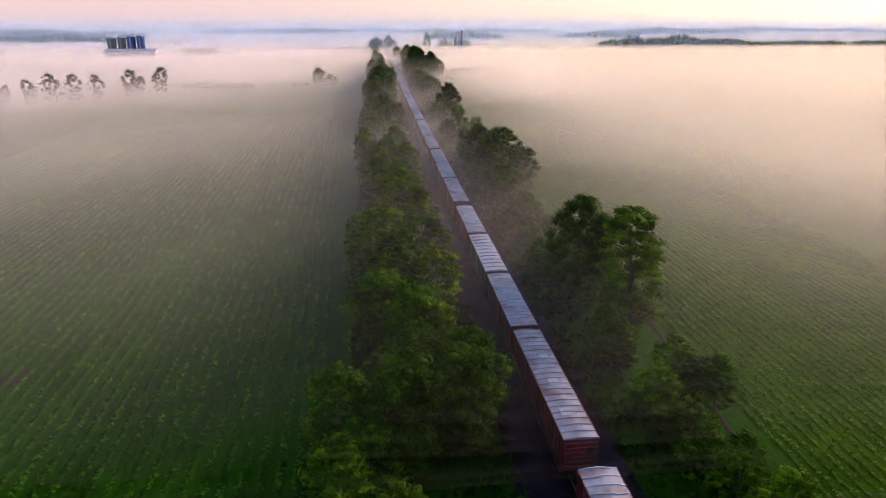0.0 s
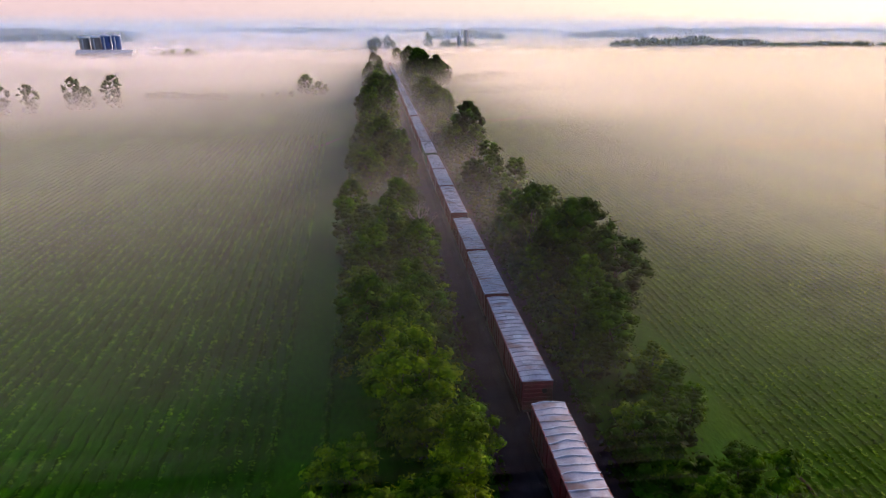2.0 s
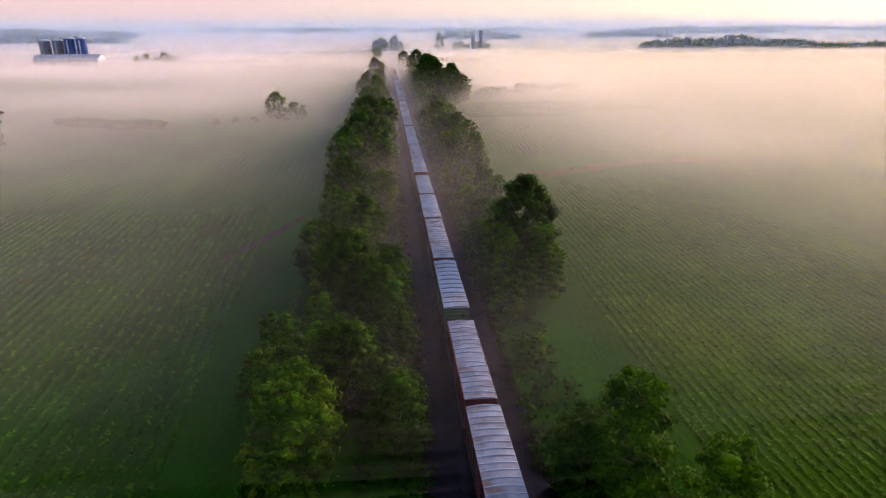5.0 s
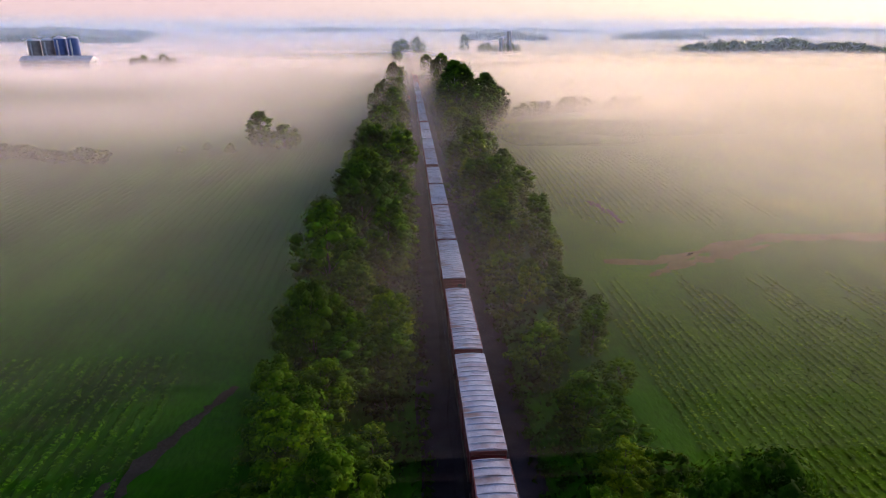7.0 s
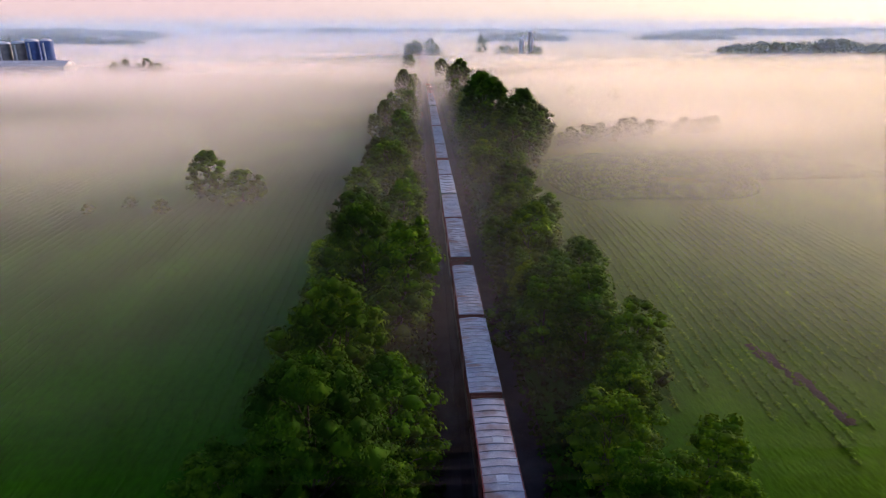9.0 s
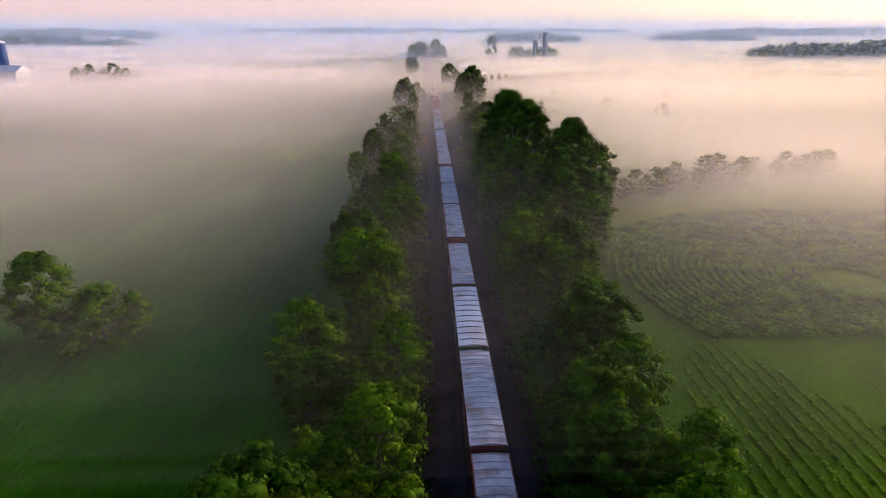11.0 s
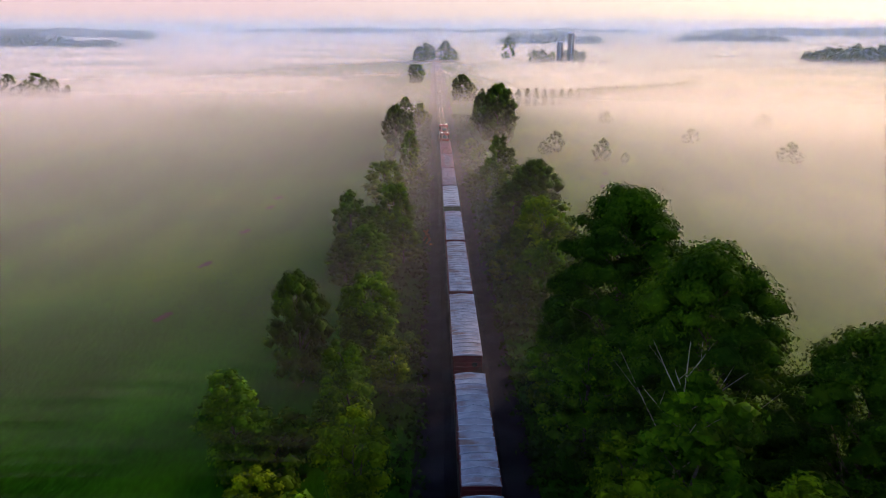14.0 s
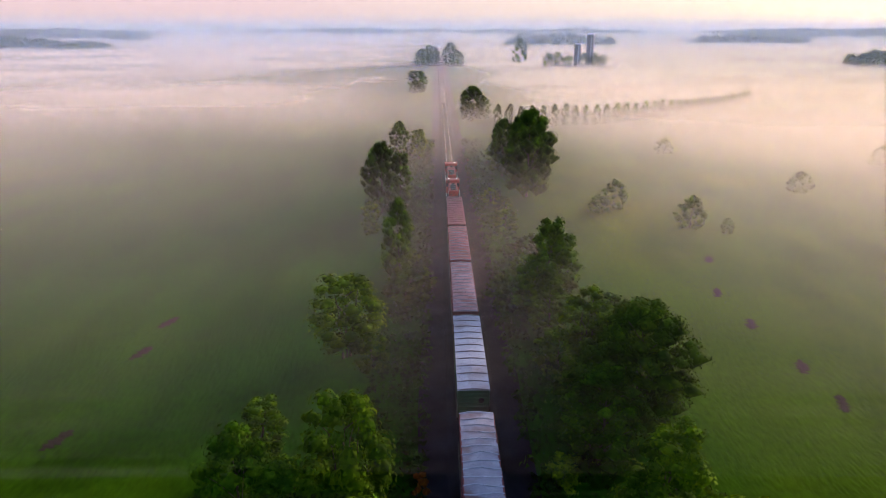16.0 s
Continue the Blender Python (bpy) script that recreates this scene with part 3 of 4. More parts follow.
gn["Principled BSDF"].inputs["Base Color"].default_value = (0.02, 0.025, 0.03, 1)
gn["Principled BSDF"].inputs["Roughness"].default_value = 0.08
M_LAMP, ln, ll = tree_of("headlight_glow")
ln["Principled BSDF"].inputs["Emission Color"].default_value = (1.0, 0.86, 0.66, 1)
ln["Principled BSDF"].inputs["Emission Strength"].default_value = 1.6


def truck(parent, y):
    """A four-wheel bogie under a car."""
    bm = bmesh.new()
    box(bm, -1.1, y - 0.2, 1.0, 1.1, y + 0.2, 1.3, 0.03)
    t = part("truck", bm, M_STEEL, parent)
    for s in (-1, 1):
        bm = bmesh.new()
        box(bm, s * 1.0 - 0.08, y - 1.15, 1.12, s * 1.0 + 0.08, y + 1.15, 1.4, 0.04)
        box(bm, s * 1.0 - 0.1, y - 0.4, 0.95, s * 1.0 + 0.1, y + 0.4, 1.15, 0.03)
        part("side_frame", bm, M_STEEL, t)
        for d in (-0.87, 0.87):
            bm = bmesh.new()
            cyl(bm, 0.46, 0.46, 0.13, pose(s * 0.76, y + d, RAIL_TOP + 0.46, 0, 90, 0), 16)
            cyl(bm, 0.2, 0.2, 0.17, pose(s * 0.76, y + d, RAIL_TOP + 0.46, 0, 90, 0), 10)
            part("wheel", bm, M_STEEL, t)


ROOF_Z = 4.55


def boxcar(length, paint, roof_mat, ribs, rib_mat, label, bent=0.0, walkway=False, seed=0):
    """Boxcar standing with its middle at the origin, along y."""
    rng = random.Random(seed)
    car = thing("boxcar", label, "boxcar", group="cars of the freight train")
    h, w = length / 2, 1.5
    bm = boxed(-w + 0.06, -h, 1.35, w - 0.06, h, ROOF_Z - 0.22, bevel=0.03)
    part("body", bm, paint, car)
    n = max(10, round(length / 1.05))
    rib_mesh = None
    for s in (-1, 1):
        for k in range(n):
            y = -h + 0.15 + (length - 0.3) * k / (n - 1)
            if abs(y) < 1.65:
                continue
            if rib_mesh is None:
                rib_mesh = bpy.data.meshes.new("side_post")
                b = boxed(-0.05, -0.06, 1.4, 0.05, 0.06, ROOF_Z - 0.25, bevel=0.02)
                b.to_mesh(rib_mesh)
                b.free()
                rib_mesh.materials.append(paint)
            o = part("side_post", rib_mesh, None, car)
            o.location = (s * (w - 0.05), y, 0)
        d = part("door", boxed(s * w - 0.07, -1.5, 1.42, s * w + 0.06, 1.5, ROOF_Z - 0.35, bevel=0.02), paint, car)
        for z in (1.9, 2.6, 3.3):
            part("door_bar", boxed(s * w + (0.04 if s > 0 else -0.1), -1.45, z, s * w + (0.1 if s > 0 else -0.04), 1.45, z + 0.12), paint, d)
        part("side_sill", boxed(s * w - 0.12, -h + 0.1, 1.12, s * w + 0.02, h - 0.1, 1.4), M_STEEL, car)
        part("eave", boxed(s * w - 0.08, -h, ROOF_Z - 0.26, s * w + 0.05, h, ROOF_Z - 0.12, bevel=0.02), paint if bent or walkway else roof_mat, car)
        for e in (-1, 1):
            lad = part("ladder", boxed(s * (w - 0.05) - 0.03, e * (h - 0.25) - 0.02, 1.3, s * (w - 0.05) + 0.12, e * (h - 0.25) + 0.02, 2.6), M_STEEL, car)
            part("rung", boxed(s * (w + 0.03) - 0.02, e * (h - 0.45) - 0.2, 1.6, s * (w + 0.03) + 0.02, e * (h - 0.45) + 0.2, 1.64), M_STEEL, lad)
    # gabled roof sheet
    bm = bmesh.new()
    m = 24
    rows = []
    for k in range(m + 1):
        y = -h + length * k / m
        rows.append([bm.verts.new((x, y, ROOF_Z - 0.13 + z + bent * rng.uniform(-0.03, 0.03))) for x, z in ((-w, -0.06), (-w, 0.0), (-w * 0.5, 0.07), (0, 0.12), (w * 0.5, 0.07), (w, 0.0), (w, -0.06))])
    for a, b in zip(rows, rows[1:]):
        for i in range(6):
            bm.faces.new((a[i], a[i + 1], b[i + 1], b[i]))
    bm.faces.new(rows[0][::-1])
    bm.faces.new(rows[-1])
    roof = part("roof", bm, roof_mat, car)
    for k in range(ribs):
        y = -h + 0.08 + (length - 0.16) * k / (ribs - 1)
        b = bmesh.new()
        wob = bent * rng.uniform(-0.16, 0.16)
        pts = [(-w - 0.03, -0.05), (-w * 0.5, 0.06), (0, 0.11), (w * 0.5, 0.06), (w + 0.03, -0.05)]
        ring = []
        for i, (x, z) in enumerate(pts):
            yy = y + wob * math.sin(i * 1.3 + k) + bent * rng.uniform(-0.06, 0.06)
            ring.append([b.verts.new((x, yy + dy, ROOF_Z - 0.13 + z + dz)) for dy, dz in ((-0.075, 0.0), (-0.045, 0.085), (0.045, 0.085), (0.075, 0.0))])
        for p, q in zip(ring, ring[1:]):
            for i in range(3):
                b.faces.new((p[i], p[i + 1], q[i + 1], q[i]))
        b.faces.new(ring[0][::-1])
        b.faces.new(ring[-1])
        part("roof_rib", b, rib_mat, roof)
    if walkway:
        for k in range(3):
            y = -h + length * (k + 0.8) / 4
            part("patch_sheet", boxed(-0.7 + 0.25 * k, y - 0.7, ROOF_Z - 0.03, 0.2 + 0.25 * k, y + 0.35, ROOF_Z + 0.005), M_ROOF_WHITE, roof, "paler replacement roof sheet")
    for e in (-1, 1):
        end = part("end_wall", boxed(-w + 0.02, e * h - 0.06, 1.35, w - 0.02, e * h + 0.06, ROOF_Z - 0.14, bevel=0.02), paint, car)
        for z in (1.7, 2.15, 2.6, 3.05, 3.5, 3.95):
            part("end_rib", boxed(-w + 0.15, e * (h + 0.06) - 0.05, z, w - 0.15, e * (h + 0.06) + 0.05, z + 0.16, bevel=0.04), paint, end)
        part("coupler", boxed(-0.14, min(e * h, e * (h + 0.62)), 1.42, 0.14, max(e * h, e * (h + 0.62)), 1.72, bevel=0.03), M_STEEL, car)
        part("end_platform", boxed(-1.3, min(e * h, e * (h + 0.3)), 1.2, 1.3, max(e * h, e * (h + 0.3)), 1.3), M_STEEL, car)
        part("brake_wheel", cyl(bmesh.new(), 0.28, 0.28, 0.05, pose(0.7, e * (h + 0.13), 3.4, 90, 0, 0), 12), M_STEEL, end)
        truck(car, e * (h - 2.1))
    part("underframe", boxed(-0.35, -h + 0.2, 1.0, 0.35, h - 0.2, 1.36), M_STEEL, car)
    return car


def locomotive(length, label):
    """Hood-type diesel locomotive, front towards +y."""
    lo = thing("locomotive", label, "locomotive", group="locomotives of the freight train")
    h = length / 2
    part("frame", boxed(-1.5, -h, 1.45, 1.5, h, 1.75, bevel=0.03), M_STEEL, lo)
    hood = part("long_hood", boxed(-0.95, -h + 1.1, 1.75, 0.95, h - 5.2, 4.25, bevel=0.12), M_LOCO, lo)
    cab = part("cab", boxed(-1.5, h - 5.2, 1.75, 1.5, h - 2.9, 4.6, bevel=0.12), M_LOCO, lo)
    part("cab_roof", boxed(-1.56, h - 5.3, 4.58, 1.56, h - 2.75, 4.74, bevel=0.05), M_LOCO, cab)
    part("short_hood", boxed(-1.0, h - 2.9, 1.75, 1.0, h - 0.9, 3.1, bevel=0.12), M_LOCO, lo)
    for s in (-1, 1):
        part("cab_window", boxed(s * 1.46 - 0.06, h - 4.8, 3.3, s * 1.46 + 0.06, h - 3.3, 4.1), M_GLASS, cab)
        part("windscreen", boxed(s * 0.75 - 0.5, h - 2.93, 3.3, s * 0.75 + 0.5, h - 2.85, 4.15), M_GLASS, cab)
        part("rear_window", boxed(s * 1.2 - 0.2, h - 5.24, 3.3, s * 1.2 + 0.2, h - 5.16, 4.1), M_GLASS, cab)
        part("walkway", boxed(s * 1.22 - 0.28, -h + 0.4, 1.74, s * 1.22 + 0.28, h - 5.3, 1.8), M_STEEL, lo)
        rail = part("handrail", boxed(s * 1.46 - 0.025, -h + 0.5, 2.75, s * 1.46 + 0.025, h - 5.4, 2.8), M_YELLOW, lo)
        for k in range(8):
            y = -h + 0.6 + (length - 6.4) * k / 7
            part("stanchion", boxed(s * 1.46 - 0.02, y - 0.02, 1.75, s * 1.46 + 0.02, y + 0.02, 2.78), M_YELLOW, rail)
        lamp = part("headlight", cyl(bmesh.new(), 0.14, 0.14, 0.1, pose(s * 0.2, h - 2.72, 4.42, 90, 0, 0), 12), M_LAMP, cab, "lit round headlight")
        part("ditch_light", cyl(bmesh.new(), 0.11, 0.11, 0.12, pose(s * 1.0, h - 0.02, 1.95, 90, 0, 0), 12), M_LAMP, lo, "lit ditch light")
        part("marker_lamp", cyl(bmesh.new(), 0.16, 0.16, 0.14, pose(s * 0.85, h - 4.0, 4.8, 0, 0, 0), 12), M_LAMP, cab, "lit lamp on the cab roof")
    for k in range(3):
        y = -h + 2.4 + k * 1.7
        fan = part("fan_housing", cyl(bmesh.new(), 0.62, 0.62, 0.16, pose(0, y, 4.32, 0, 0, 0), 18), M_STEEL, hood)
        for j in range(3):
            part("fan_bar", boxed(-0.55, y - 0.3 + j * 0.3 - 0.03, 4.39, 0.55, y - 0.3 + j * 0.3 + 0.03, 4.43), M_RIB_DARK, fan)
    part("exhaust_stack", boxed(-0.3, h - 7.4, 4.2, 0.3, h - 6.7, 4.55, bevel=0.04), M_STEEL, hood)
    part("stripe", boxed(-0.97, -h + 1.08, 2.3, 0.97, h - 5.18, 2.55), M_YELLOW, hood, "cream side stripe")
    part("fuel_tank", boxed(-1.3, -2.0, 0.95, 1.3, 2.0, 1.46, bevel=0.1), M_STEEL, lo)
    for e in (-1, 1):
        truck(lo, e * (h - 3.0))
        part("coupler", boxed(-0.14, min(e * h, e * (h + 0.5)), 1.45, 0.14, max(e * h, e * (h + 0.5)), 1.72, bevel=0.03), M_STEEL, lo)
        part("pilot", boxed(-1.4, e * h - 0.1, 0.95, 1.4, e * h + 0.1, 1.46, bevel=0.04), M_YELLOW, lo)
    return lo


lead = locomotive(17.0, "orange-red diesel locomotive with lit lamps at the train's head")
lead.location = (0, 679.3, 0)
second = locomotive(14.0, "second orange-red diesel locomotive coupled behind the first")
second.location = (0, 662.8, 0)
CARS = {
    "A": boxcar(19.0, M_RED, M_ROOF_PINK, 15, M_ROOF_PINK, "oxide-red boxcar with a rusty pink roof", seed=1),
    "B": boxcar(16.6, M_RED, M_ROOF_PINK, 14, M_ROOF_GREY, "oxide-red boxcar with a dusty pink ribbed roof", seed=2),
    "C": boxcar(16.8, M_RED, M_ROOF_DUSTY, 16, M_ROOF_GREY, "dark red boxcar with a greyish pink ribbed roof", bent=0.3, seed=3),
    "D": boxcar(16.5, M_GREEN, M_ROOF_WHITE, 12, M_RIB_DARK, "green boxcar with a pale blue-grey panelled roof", seed=4),
    "E": boxcar(16.3, M_RED, M_ROOF_GREY, 18, M_ROOF_WHITE, "dark red boxcar with a battered silvery ribbed roof", bent=1.0, seed=5),
    "F": boxcar(20.0, M_RED, M_ROOF_GREY, 22, M_ROOF_GREY, "long maroon boxcar with a patched lavender-grey roof", walkway=True, seed=6),
    "G": boxcar(16.0, M_RED, M_ROOF_GREY, 19, M_ROOF_WHITE, "red boxcar with white ribs across a grey roof", seed=7),
}
LENGTH = {"A": 19.0, "B": 16.6, "C": 16.8, "D": 16.5, "E": 16.3, "F": 20.0, "G": 16.0}
y_end = 651.3
used = set()
for code in "ABCDEFGEGFEDGFEGFGEGFDEGFEGFEDGFEGFEG":
    gap = 3.7 if code == "E" else 1.15
    if code == "A":
        gap = 0
    if y_end < -20:
        break
    y_mid = y_end - gap - LENGTH[code] / 2
    if code in used:
        copy_thing(CARS[code], pose(0, y_mid, 0))
    else:
        CARS[code].location = (0, y_mid, 0)
        used.add(code)
    y_end = y_mid - LENGTH[code] / 2

beam_data = bpy.data.lights.new("headlight_beam", "SPOT")
beam_data.energy, beam_data.color, beam_data.spot_size, beam_data.shadow_soft_size = 4000, (1.0, 0.8, 0.6), radians(26), 0.2
beam = new("headlight_beam", beam_data)
beam.matrix_world = look((0, 689.2, 4.4), (0, 760, 0.6))

# ---- farm buildings ----
M_SILO_BLUE = surface("blue_glazed_steel", (0.025, 0.07, 0.24), (0.045, 0.11, 0.33), 0.3, 2, 0.4, 0.2)
M_SILO_GREY = surface("grey_concrete", (0.17, 0.17, 0.18), (0.27, 0.26, 0.26), 0.3, 2, 0.8)
M_BARN = surface("pale_barn_sheet", (0.42, 0.45, 0.50), (0.58, 0.60, 0.64), 0.2, 3, 0.6)
M_BARN_ROOF = surface("barn_roof_sheet", (0.5, 0.53, 0.58), (0.68, 0.70, 0.74), 0.2, 3, 0.5, 0.2)


def silo(x, y, r, h, m, label, dome=True):
    s = thing("silo", label, "silo", pose(x, y, 0), "farm silos")
    bm = bmesh.new()
    cyl(bm, r, r, h, pose(0, 0, h / 2), 28)
    part("drum", bm, m, s)
    for k in range(6):
        part("hoop", cyl(bmesh.new(), r + 0.06, r + 0.06, 0.25, pose(0, 0, h * (k + 0.7) / 6.4), 28), m, s)
    bm = bmesh.new()
    if dome:
        bmesh.ops.create_uvsphere(bm, u_segments=24, v_segments=10, radius=r, matrix=Matrix.Translation((0, 0, h)) @ Matrix.Diagonal((1, 1, 0.42, 1)))
    else:
        cyl(bm, r + 0.2, 0.4, 1.6, pose(0, 0, h + 0.8), 24)
    part("dome", bm, M_BARN_ROOF, s, "pale metal cap")
    part("chute", boxed(-0.5, -r - 0.7, 0, 0.5, -r + 0.1, h * 0.96), M_BARN, s, "pale filling chute")
    return s


silo(-320, 815, 5.0, 24.0, M_SILO_GREY, "tall grey concrete silo beside the barn")
silo(-308.5, 815, 4.8, 24.5, M_SILO_GREY, "tall grey concrete silo with a pale chute")
silo(-297.5, 814, 4.9, 26.0, M_SILO_BLUE, "tall dark blue steel silo beside the barn")
silo(-286.5, 813, 4.4, 26.3, M_SILO_BLUE, "tall dark blue steel silo at the row's end")
silo(131.5, 1113, 3.2, 29.5, M_SILO_GREY, "slim grey silo rising from farm trees in mist")
silo(120.7, 1113, 3.0, 21.5, M_SILO_GREY, "short grey silo beside the slim one")


def barn(x0, x1, y, depth, wall, ridge):
    b = thing("barn", "long pale metal-clad barn half hidden in mist", "barn", pose((x0 + x1) / 2, y, 0))
    h = (x1 - x0) / 2
    part("wall", boxed(-h, -depth / 2, 0, h, depth / 2, wall), M_BARN, b)
    bm = bmesh.new()
    a = [bm.verts.new(v) for v in ((-h - 0.6, -depth / 2 - 0.6, wall), (-h - 0.6, 0, ridge), (-h - 0.6, depth / 2 + 0.6, wall))]
    c = [bm.verts.new(v) for v in ((h + 0.6, -depth / 2 - 0.6, wall), (h + 0.6, 0, ridge), (h + 0.6, depth / 2 + 0.6, wall))]
    for f in ((a[0], a[1], a[2]), (c[2], c[1], c[0]), (a[0], c[0], c[1], a[1]), (a[1], c[1], c[2], a[2]), (a[2], c[2], c[0], a[0])):
        bm.faces.new(f)
    part("roof", bm, M_BARN_ROOF, b)
    for k in range(5):
        part("door", boxed(-h + (k + 0.35) * h / 2.6, -depth / 2 - 0.1, 0, -h + (k + 0.35) * h / 2.6 + 4, -depth / 2 + 0.05, 4), M_SILO_GREY, b)
    return b


barn(-322, -266, 800, 16, 9.0, 12.8)

for x, y, h, w in ((-240, 815, 11, 1.0), (-232, 818, 13, 1.0), (-214, 814, 14, 1.1), (-205, 812, 11, 0.9), (-222, 816, 10, 1.0), (-196, 808, 8, 0.8)):
    plant("far", x, y, h, rng_t.uniform(0, 360), w, "farm trees", "dark farmyard tree rising from the mist")
for x, y, h, kind, w in ((76, 1165, 27, "far", 0.7), (96, 1115, 15, "far", 1.0), (104, 1114, 16, "far", 0.9), (113, 1113, 13, "far", 1.0), (126, 1108, 15, "far", 1.0), (136, 1110, 15, "far", 0.8), (142, 1112, 13, "far", 1.0), (-12, 1158, 21, "far", 0.7), (-4, 1170, 15, "far", 0.8), (9, 1162, 23, "far", 0.9), (18, 1160, 15, "far", 1.0), (-20, 1165, 14, "far", 1.0), (-16.3, 910, 13, "far", 1.1)):
    plant(kind, x, y, h, rng_t.uniform(0, 360), w, "farm trees", "pale tree standing in far mist")

# row of small round trees across the field
for k in range(30):
    t = k / 29
    x = 20 + 128 * t
    y = 774 + 4 * t + 64 * t * t
    plant("far", x, y, 8.8 - 1.5 * t + rng_t.uniform(-0.5, 0.5), rng_t.uniform(0, 360), 0.55, "evenly planted field trees", "small round tree in an evenly planted row", "orchard_tree")

# hedgerows out in the fields
for k in range(16):
    t = k / 15
    plant("far", 40 + 62 * t, 505 + 26 * t + rng_t.uniform(-4, 4), rng_t.uniform(4.5, 7.0), rng_t.uniform(0, 360), 1.2, "misty hedgerow trees", "hedgerow tree dissolving into mist", "hedge_tree")
for k in range(14):
    t = k / 13
    plant("thicket", -135 + 42 * t + rng_t.uniform(-2, 2), 428 - 14 * t + rng_t.uniform(-3, 3), rng_t.uniform(2.0, 3.8), rng_t.uniform(0, 360), 1.3, "hedge bushes", "low dark hedge bush in the field")
for x, y, h in ((-60, 428, 3.0), (-68, 432, 2.6), (-43, 440, 4.0), (-75, 428, 2.2), (82, 672, 5), (98, 640, 6), (120, 700, 6), (66, 720, 5)):
    plant("shrub", x, y, h, rng_t.uniform(0, 360), 1.1, "field bushes", "round bush in the misty field")


# ---- far woods ----
def far_wood(x0, x1, y, depth, h, seed, ragged=0.25):
    rng = np.random.default_rng(seed)
    n = int(min(420, max(40, (x1 - x0) / 7 * 3)))
    t = rng.random(n)
    taper = 0.45 + 0.55 * np.sin(np.pi * t) ** 0.5 * (0.8 + 0.2 * np.sin(t * 17 + seed))
    top = h * taper * (1 - ragged * rng.random(n))
    r = 6 + 5 * rng.random(n)
    c = np.stack([x0 + (x1 - x0) * t, y + depth * (rng.random(n) - 0.5), np.maximum(top - r * 0.9, 1)], 1)
    s = np.stack([r, r, np.maximum(r * 0.9, 3)], 1)
    q, f = leaf_shell(rng, c, s, 24, 3.0)
    c2 = c.copy()
    c2[:, 2] = top * 0.35
    q2, f2 = leaf_shell(rng, c2, np.stack([r, r, top * 0.4], 1), 14, 3.8)
    me = mesh_of("far_wood", np.concatenate([q, q2]), np.concatenate([f, f2 + len(q)]), M_LEAF_DARK)
    tagged(new("far_wood", me), "distant dark wood rising out of the mist", "wood", kind="stuff")


far_wood(-1250, -548, 1620, 90, 26, 1, 0.15)
far_wood(-812, -716, 2200, 80, 27, 2)
far_wood(-1700, -900, 2500, 100, 30, 3)
far_wood(115, 322, 1760, 80, 31, 4)
far_wood(372, 640, 1120, 70, 24, 5)
far_wood(560, 900, 1060, 60, 17, 6)
far_wood(-480, -145, 3500, 120, 33, 7)
far_wood(900, 1500, 2600, 120, 36, 8)
far_wood(-2600, -1300, 3600, 120, 34, 9)
far_wood(100, 1000, 3700, 140, 33, 10)
far_wood(1200, 2900, 3600, 140, 36, 11)
far_wood(520, 760, 1900, 80, 26, 12)
far_wood(-1100, 300, 4200, 140, 32, 13)


# ---- crops and bare patches ----
def strip_rows(lines, height, width, name, label, seed, material, rough=1.0):
    """Crop rows: lumpy ridges of leaves along given lines."""
    rng = np.random.default_rng(seed)
    verts, faces = [], []
    for pts in lines:
        base = len(verts)
        m = len(pts)
        for k, (x, y) in enumerate(pts):
            x2, y2 = pts[min(k + 1, m - 1)]
            x1, y1 = pts[max(k - 1, 0)]
            dx, dy = x2 - x1, y2 - y1
            d = math.hypot(dx, dy) or 1
            nx, ny = dy / d, -dx / d
            patch = 0.75 + 0.6 * noise.noise(Vector((x * 0.05, y * 0.03, seed)))
            z = height * max(0.12, patch) * (1 + rough * rng.uniform(-0.4, 0.3))
            w = width * (1 + rough * rng.uniform(-0.3, 0.3))
            o = rough * rng.uniform(-0.12, 0.12)
            g = ground_z(x, y)
            verts += [(x + nx * (w + o), y + ny * (w + o), g - 0.04), (x + nx * o, y + ny * o, g + z), (x - nx * (w - o), y - ny * (w - o), g - 0.04)]
            if k:
                a = base + 3 * (k - 1)
                faces += [(a, a + 1, a + 4, a + 3), (a + 1, a + 2, a + 5, a + 4)]
    me = mesh_of(name, verts, faces, material)
    tagged(new(name, me), label, "crop", kind="stuff")


M_FIELD_ROW = surface("crop_row", (0.032, 0.115, 0.003), (0.06, 0.17, 0.005), 0.25, 3.0, 0.9, bump=0.6, dist=0.1, local=False)
left_rows = []
for k in range(64):
    x0 = -19.5 - 1.55 * k
    left_rows.append([(x0 - 0.04 * (y - 20) * (1 if k else 0.2), y) for y in np.arange(20, 300, 1.1) if x0 - 0.04 * (y - 20) < -18.5])
strip_rows(left_rows, 0.25, 0.5, "crop_rows", "green crop rows running beside the railway", 1, M_FIELD)
left_far = []
for k in range(60):
    x0 = -24 - 1.7 * k
    left_far.append([(x0 - 0.02 * (y - 300), y) for y in np.arange(301.5, 480, 1.5)])
strip_rows(left_far, 0.1, 0.5, "crop_rows", "faint green crop rows in the misty field", 2, M_FIELD)
right_rows = []
for k in range(62):
    x0 = 19.8 + 1.15 * k
    right_rows.append([(x0 + 0.004 * (y - 30), y) for y in np.arange(30 + 6 * math.sin(k * 1.7), 312 + 9 * math.sin(k * 0.6) + 4 * math.sin(k * 2.1), 1.2)])
strip_rows(right_rows, 0.075, 0.5, "crop_rows", "green crop rows on the sunlit field", 3, M_FIELD)
right_mid = []
